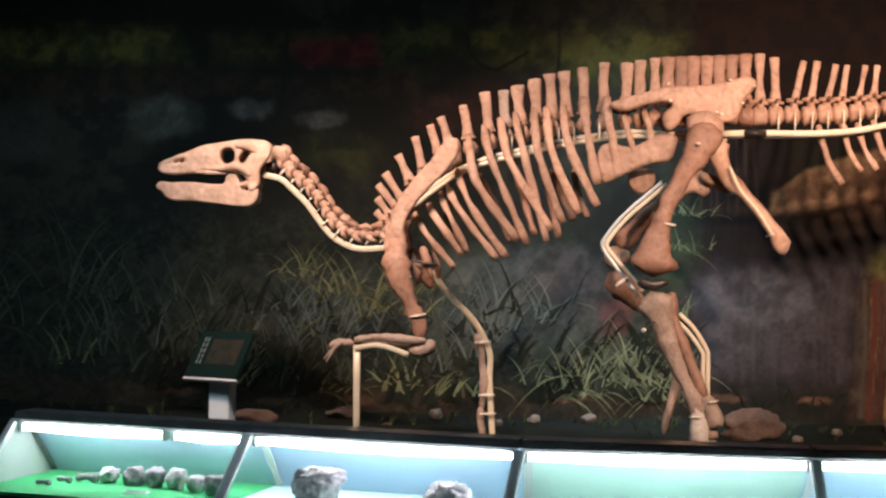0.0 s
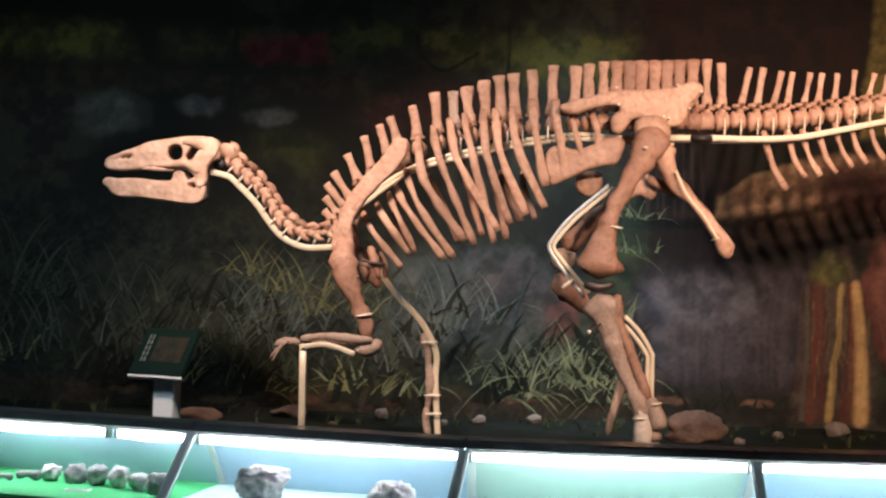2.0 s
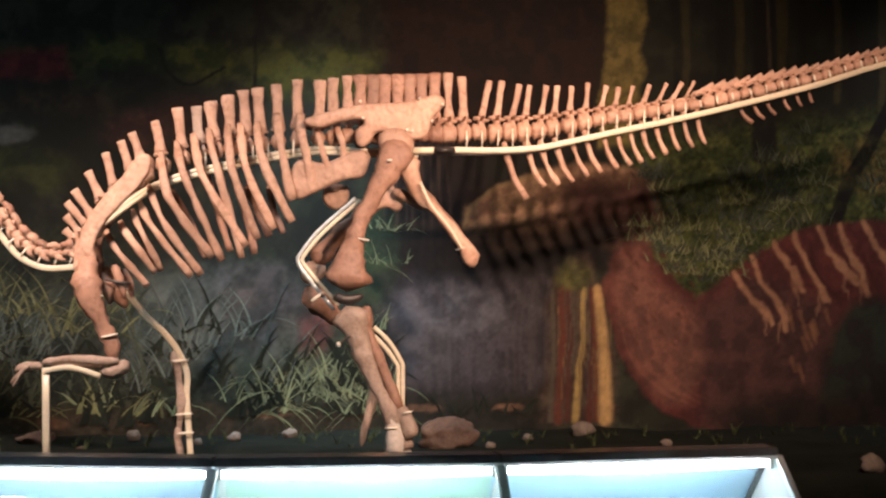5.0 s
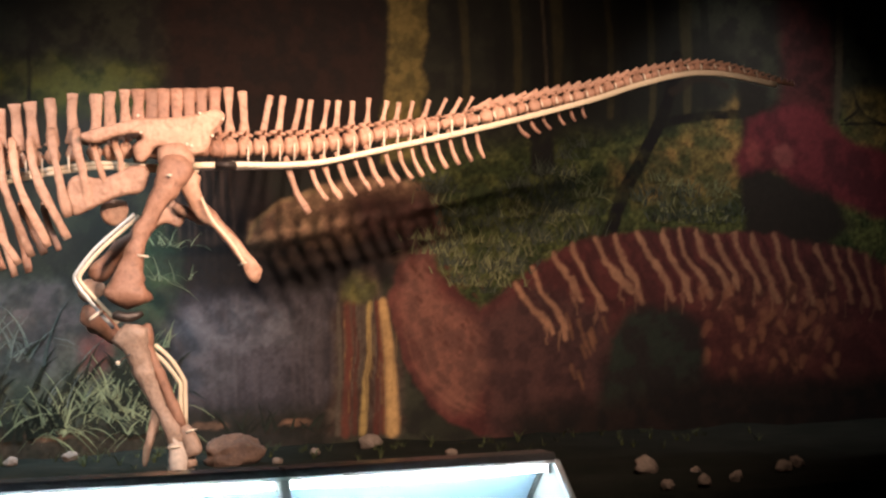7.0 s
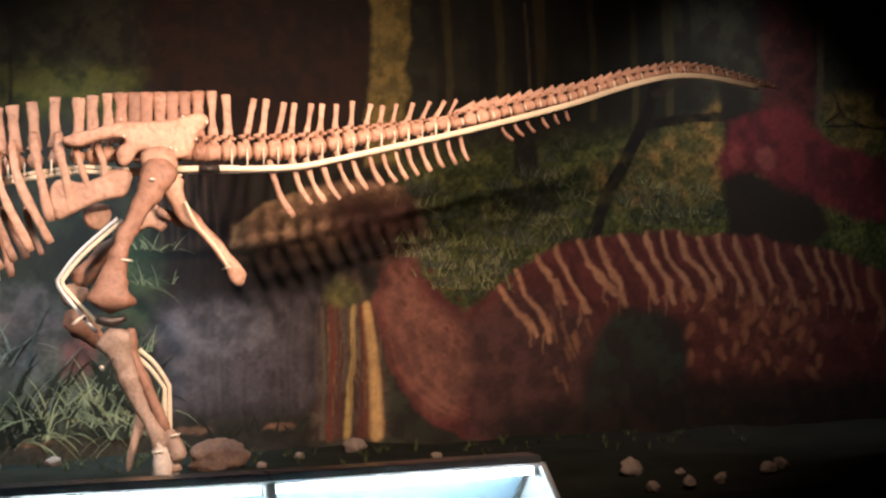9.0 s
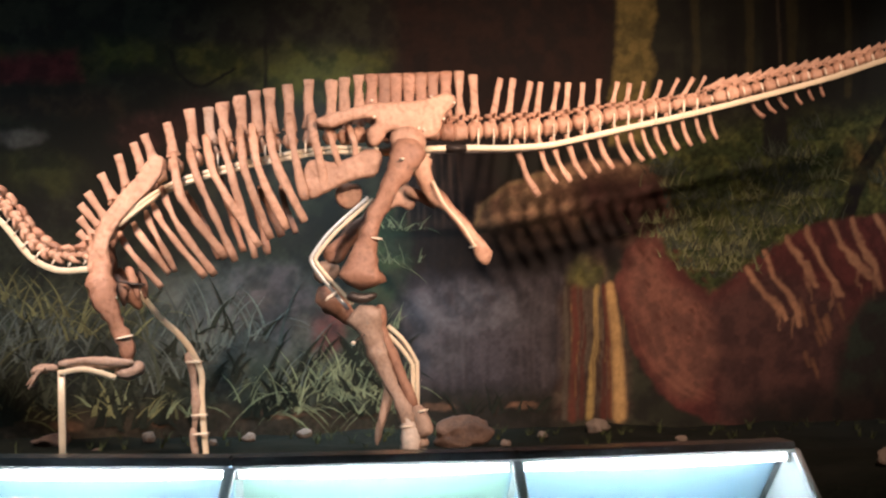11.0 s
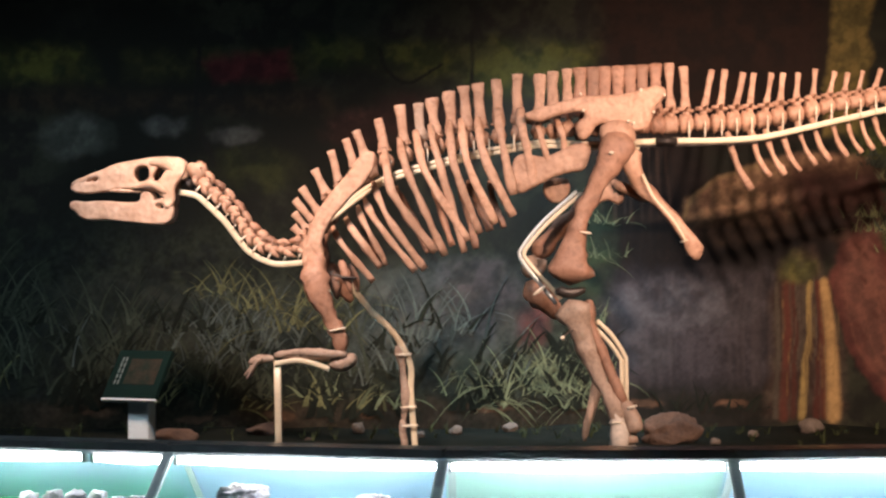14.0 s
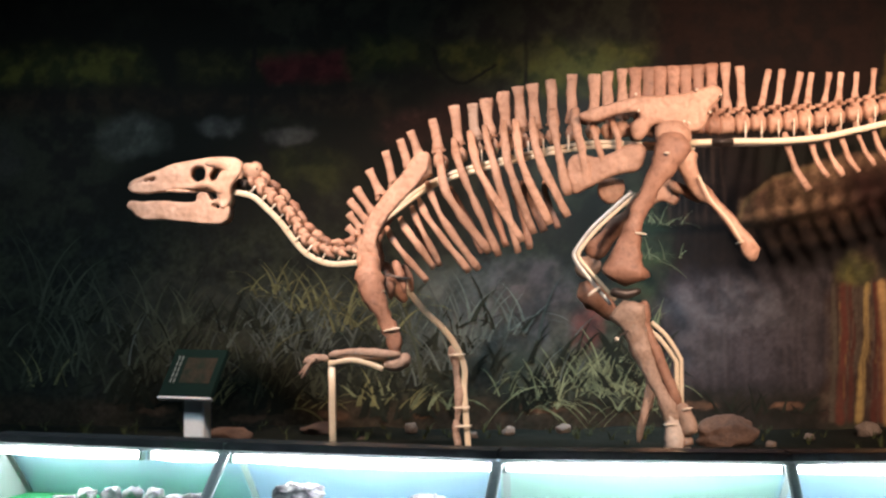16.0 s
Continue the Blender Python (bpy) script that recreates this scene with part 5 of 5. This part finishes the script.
def closed_end(c, x, s):
    """A closed sloping end of the row, with a dark inner corner strip."""
    e = part("end_panel", prism(bmesh.new(), x, x + s * 0.018, [(TOP_Y - 0.02, TOP_Z + 0.012), (FRONT_Y, BED - 0.01), (BACK_Y + 0.03, BED - 0.01), (TOP_Y + 0.14, TOP_Z + 0.012)]), PANEL_GREY, c, "grey sloping end panel", smooth=False)
    part("corner_strip", slope_bar(bmesh.new(), x - s * 0.022, 0.03, 0.008, TOP_Y + 0.085, TOP_Z - 0.03, BACK_Y - 0.035, BED + 0.004), FRAME, e, smooth=False)


ROW = ((-2.65, 6.64), (-1.385, 6.37), (-0.07, 6.12), (1.245, 6.115), (2.64, 6.24))
first = display_case(ROW[0], ROW[1], PANEL_BLUE, [(0.022, 0.648), (0.685, 0.978)], True, "sloping glass display case with green felt and small fossil bones", FELT)
second = display_case(ROW[1], ROW[2], PANEL_BLUE, [(0.020, 0.980)], True, "sloping glass display case holding two large fossil lumps")
third = display_case(ROW[2], ROW[3], PANEL_GREEN, [(0.020, 0.980)], True, "lit sloping glass display case with a pale green back")
fourth = display_case(ROW[3], ROW[4], PANEL_BLUE, [(0.020, 0.980)], False, "lit sloping glass display case at the row's end")
HALF = [math.hypot(b[0] - a[0], b[1] - a[1]) / 2 for a, b in zip(ROW, ROW[1:])]
closed_end(first, -HALF[0], -1)
part("end_bar", slope_bar(bmesh.new(), HALF[3], 0.03, 0.03, TOP_Y - 0.03, TOP_Z + 0.004, FRONT_Y, BED - 0.005), EDGE, fourth, "bright sloping end bar", smooth=False)
part("end_bar", slope_bar(bmesh.new(), -HALF[0], 0.03, 0.03, TOP_Y - 0.03, TOP_Z + 0.004, FRONT_Y, BED - 0.005), EDGE, first, "bright sloping end bar", smooth=False)
closed_end(fourth, HALF[3], 1)
for c, x in ((second, 0.035 - HALF[1]), (third, 0.035 - HALF[2]), (fourth, 0.035 - HALF[3])):
    part("corner_strip", slope_bar(bmesh.new(), x, 0.035, 0.006, TOP_Y + 0.085, TOP_Z - 0.03, BACK_Y - 0.035, BED + 0.004), PANEL_GREY, c, smooth=False)
for c, x in ((first, HALF[0]), (second, HALF[1]), (third, HALF[2])):
    for s in (-1, 1):
        b = bmesh.new()
        bmesh.ops.create_uvsphere(b, u_segments=10, v_segments=6, radius=0.009, matrix=Matrix.Translation((x + s * 0.028, TOP_Y - 0.03, TOP_Z + 0.002)))
        part("screw", b, EDGE, c)

# ---- fossils in the cases ----
FOSSIL = material("fossil_grey", (0.44, 0.40, 0.42), 0.9, scale=16, other=(0.20, 0.18, 0.205), fine=90, amount=0.4, bump=1.0, stain=(0.13, 0.115, 0.14))
FOSSIL_PALE = material("fossil_pale", (0.56, 0.53, 0.52), 0.9, scale=18, other=(0.30, 0.275, 0.30), fine=80, amount=0.35, bump=1.0, stain=(0.12, 0.105, 0.13))


def lump(name, label, category, x, y, z, rx, ry, rz, mat, seed, rough=0.3, group="", turn=0.0, sub=4, flat=0.0, pits=0.0):
    """A broken stone: a ball pushed in and out at two scales, with some faces knocked flat."""
    bm = bmesh.new()
    bmesh.ops.create_icosphere(bm, subdivisions=sub, radius=1)
    r = random.Random(seed)
    cuts = [(Vector((r.uniform(-1, 1), r.uniform(-1, 1), r.uniform(-0.4, 1))).normalized(), r.uniform(0.6, 0.85)) for _ in range(int(3 + flat * 8))]
    o = Vector((seed * 3.7, seed * 1.3, 0))
    for v in bm.verts:
        q = v.co.copy()
        for nrm, d in cuts:
            k = q.dot(nrm) - d
            if k > 0:
                q -= nrm * k * 0.85
        q *= 1 + rough * noise.noise(v.co * 1.6 + o) + rough * 0.5 * noise.noise(v.co * 4.2 + o) + rough * 0.25 * noise.noise(v.co * 9 + o)
        if pits:
            # broken porous top with deep hollows, smoother lower sides
            up = min(1.0, max(0.0, (v.co.z + 0.15) * 1.6))
            q.z = min(q.z, 0.62 + 0.2 * noise.noise(v.co * 2.3 + o))
            q *= 1 - pits * up * (0.25 + 0.75 * abs(noise.noise(v.co * 5.5 + o))) * (1 if noise.noise(v.co * 3.1 - o) > -0.12 else 0.15)
            q.x *= 1 + 0.16 * up
        v.co = Vector((q.x * rx, q.y * ry, q.z * rz))
    bm.transform(Matrix.Rotation(turn, 4, "Z"))
    low = min(v.co.z for v in bm.verts)
    for v in bm.verts:
        v.co.z = max(v.co.z, low + rz * 0.18)
    low = min(v.co.z for v in bm.verts)
    ob = part(name, bm, mat)
    ob.location = (x, y, z - low - 0.002)
    return tagged(ob, label, category, group)


def small_bone(x, y, length, thick, turn):
    bm = limb(bmesh.new(), [(-length / 2, 0, 0), (0, 0, thick * 0.12), (length / 2, 0, 0)], (thick * 1.15, thick * 0.6, thick * 1.1), n=10, seg=9, rough=0.05)
    bm.transform(Matrix.Rotation(turn, 4, "Z"))
    ob = part("fossil_bone", bm, FOSSIL)
    ob.location = (x, y, BED + thick * 0.52)
    tagged(ob, "small grey fossil bone lying on green felt", "fossil", "small fossil bones in the case")


small_bone(-2.43, 6.46, 0.075, 0.032, 0.0)
small_bone(-2.36, 6.56, 0.085, 0.034, -0.3)
small_bone(-2.25, 6.58, 0.12, 0.05, -0.1)
for i, (x, y, r, hh) in enumerate(((-2.14, 6.60, 0.052, 0.050), (-2.01, 6.56, 0.056, 0.066), (-1.89, 6.53, 0.060, 0.062), (-1.765, 6.49, 0.060, 0.064), (-1.645, 6.42, 0.057, 0.055), (-1.545, 6.35, 0.058, 0.062))):
    lump("fossil_vertebra", "rounded grey fossil vertebra on green felt", "fossil", x, y, BED, r, r * 0.9, hh, FOSSIL_PALE if i in (0, 3, 4) else FOSSIL, 10 + i, 0.3, "fossil vertebrae in the case", i * 0.7, 4, 0.7, 0.12)
lump("fossil_lump", "large pitted grey fossil lump with a pale plaster side", "fossil", -1.035, 6.28, BED, 0.128, 0.10, 0.098, FOSSIL_PALE, 31, 0.26, "large fossil lumps", 0.4, 5, 0.8, 0.42)
lump("fossil_lump", "large pitted pale fossil lump with a flat plaster side", "fossil", -0.405, 6.17, BED, 0.138, 0.10, 0.088, FOSSIL_PALE, 37, 0.26, "large fossil lumps", 1.1, 5, 0.8, 0.42)
card = thing("label_card", "white printed label card on green felt", "label", (-1.93, 6.36, BED))
b = box(bmesh.new(), (-0.06, -0.03, 0), (0.06, 0.03, 0.004))
part("card", b, CARD, card, smooth=False)
for k in range(3):
    part("print_bar", box(bmesh.new(), (-0.05, 0.012 - 0.016 * k, 0.004), (0.045 - 0.02 * (k == 2), 0.017 - 0.016 * k, 0.0055)), INK, card, smooth=False)

# ---- sign stand ----
SIGN_GREEN = material("sign_green", (0.003, 0.011, 0.009), 0.75, scale=6, amount=0.15, bump=0.03, spec=0.08)
SIGN_PICTURE = material("sign_picture", (0.026, 0.021, 0.015), 0.5, scale=16, other=(0.010, 0.015, 0.011), amount=0.4, bump=0.02, spec=0.08)
SIGN_WHITE = material("sign_white", (0.62, 0.66, 0.66), 0.5, scale=4, amount=0.1, bump=0.04)
PRINT = material("sign_print", (0.10, 0.12, 0.11), 0.6, amount=0.1)
stand = thing("sign_stand", "white post with a sloping dark green information panel", "sign", (-1.99, 8.3, GROUND))
part("post", box(bmesh.new(), (-0.07, -0.05, -0.04), (0.07, 0.05, 0.36), 0.006), SIGN_WHITE, stand, smooth=False)
tilt = Matrix.Translation((0, -0.14, 0.355)) @ Matrix.Rotation(radians(52), 4, "X")


def tilted(name, lo, hi, mat, parent, label="", bevel=0.0):
    bm = box(bmesh.new(), lo, hi, bevel)
    bm.transform(tilt)
    return part(name, bm, mat, parent, label, smooth=False)


stand.rotation_euler = (0, 0, radians(-17))
tilted("tray", (-0.198, 0.0, -0.022), (0.178, 0.358, -0.004), SIGN_GREEN, stand, "", 0.004)
panel = tilted("panel", (-0.195, 0.004, -0.003), (0.175, 0.356, 0.010), SIGN_GREEN, stand, "dark green information panel", 0.003)
tilted("panel_picture", (-0.085, 0.10, 0.0125), (0.13, 0.29, 0.0135), SIGN_PICTURE, panel)
tilted("tray_lip", (-0.20, -0.010, -0.022), (0.18, 0.002, 0.006), SIGN_WHITE, stand, "", 0.002)
for k in range(2):
    for j in range(5):
        tilted("print_bar", (-0.150 + 0.024 * k, 0.10 + 0.042 * j, 0.0125), (-0.139 + 0.024 * k, 0.132 + 0.042 * j, 0.0135), PRINT, panel)

# ---- stones on the soil ----
ROCK = material("brown_rock", (0.10, 0.060, 0.040), 0.9, scale=5, other=(0.055, 0.034, 0.025), fine=45, amount=0.35, bump=0.8)
PEBBLE = material("pale_pebble", (0.14, 0.11, 0.088), 0.9, scale=12, other=(0.10, 0.078, 0.06), fine=70, amount=0.3, bump=0.6)
lump("boulder", "flat brown boulder lying on dark soil", "rock", 1.39, 8.95, GROUND - 0.03, 0.225, 0.15, 0.135, ROCK, 8, 0.2, "", 0.1, 4, 1.0)
for i, (x, y, r) in enumerate(((0.335, 9.60, 0.055), (1.66, 8.86, 0.045), (-0.75, 9.62, 0.06), (-0.05, 9.5, 0.05), (-0.29, 9.27, 0.04), (2.88, 8.88, 0.045), (2.45, 9.5, 0.09), (1.02, 9.1, 0.035), (2.0, 9.3, 0.04))):
    lump("stone", "small pale stone on dark soil", "rock", x, y, GROUND - 0.015, r, r * 0.8, r * 0.72, PEBBLE, 50 + i, 0.25, "stones on the soil", i * 1.1, 3, 0.3)
for i, (x, y, r) in enumerate(((-1.95, 9.05, 0.17), (-1.40, 9.55, 0.15), (-1.06, 9.2, 0.05))):
    lump("flat_stone", "flat reddish stone half sunk in soil", "rock", x, y, GROUND - 0.03, r, r * 0.7, r * 0.36, ROCK, 70 + i, 0.22, "flat stones on the soil", i * 0.8, 3, 0.3)
for i, (x, y, r) in enumerate(((3.66, 7.36, 0.085), (3.78, 6.86, 0.05), (3.52, 6.80, 0.045), (4.52, 7.25, 0.06), (4.02, 6.95, 0.04), (4.1, 7.05, 0.04), (4.7, 7.4, 0.05), (3.95, 7.3, 0.04))):
    lump("rubble_stone", "pale broken stone on dark soil", "rock", x, y, GROUND - 0.015, r, r * 0.8, r * 0.8, PEBBLE, 90 + i, 0.3, "rubble beyond the cases", i * 0.9, 3, 0.7)

# low dark tufts on the soil along the foot of the wall
TUFT = material("soil_tuft", (0.035, 0.045, 0.016), 0.8, amount=0.3, island=-0.5, bump=0.02, spec=0.2)
bm = bmesh.new()
for _ in range(130):
    cx, cy = U(-4.5, 5.5), MURAL - 0.12 - abs(rng.normal(0, 0.55))
    if cy < 6.9 or (abs(cx - 1.44) < 0.3 and abs(cy - 8.95) < 0.22):
        continue
    for _ in range(9):
        a, l = U(0, 6.28), U(0.03, 0.10)
        dx, dy, prev = math.cos(a), math.sin(a), None
        for k in range(4):
            s = k / 3
            q = Vector((cx + dx * (0.01 + l * 0.7 * s * s), cy + dy * (0.01 + l * 0.7 * s * s), GROUND - 0.03 + (l + 0.03) * (s - 0.25 * s * s)))
            hw = 0.004 * (1 - s) + 0.0006
            pair = [bm.verts.new(q + Vector((-dy * hw, dx * hw, 0))), bm.verts.new(q + Vector((dy * hw, -dx * hw, 0)))]
            if prev:
                bm.faces.new((prev[0], prev[1], pair[1], pair[0]))
            prev = pair
tagged(part("ground_grass", bm, TUFT, None, smooth=False), "low dark green tufts on the soil", "grass", "", "stuff")
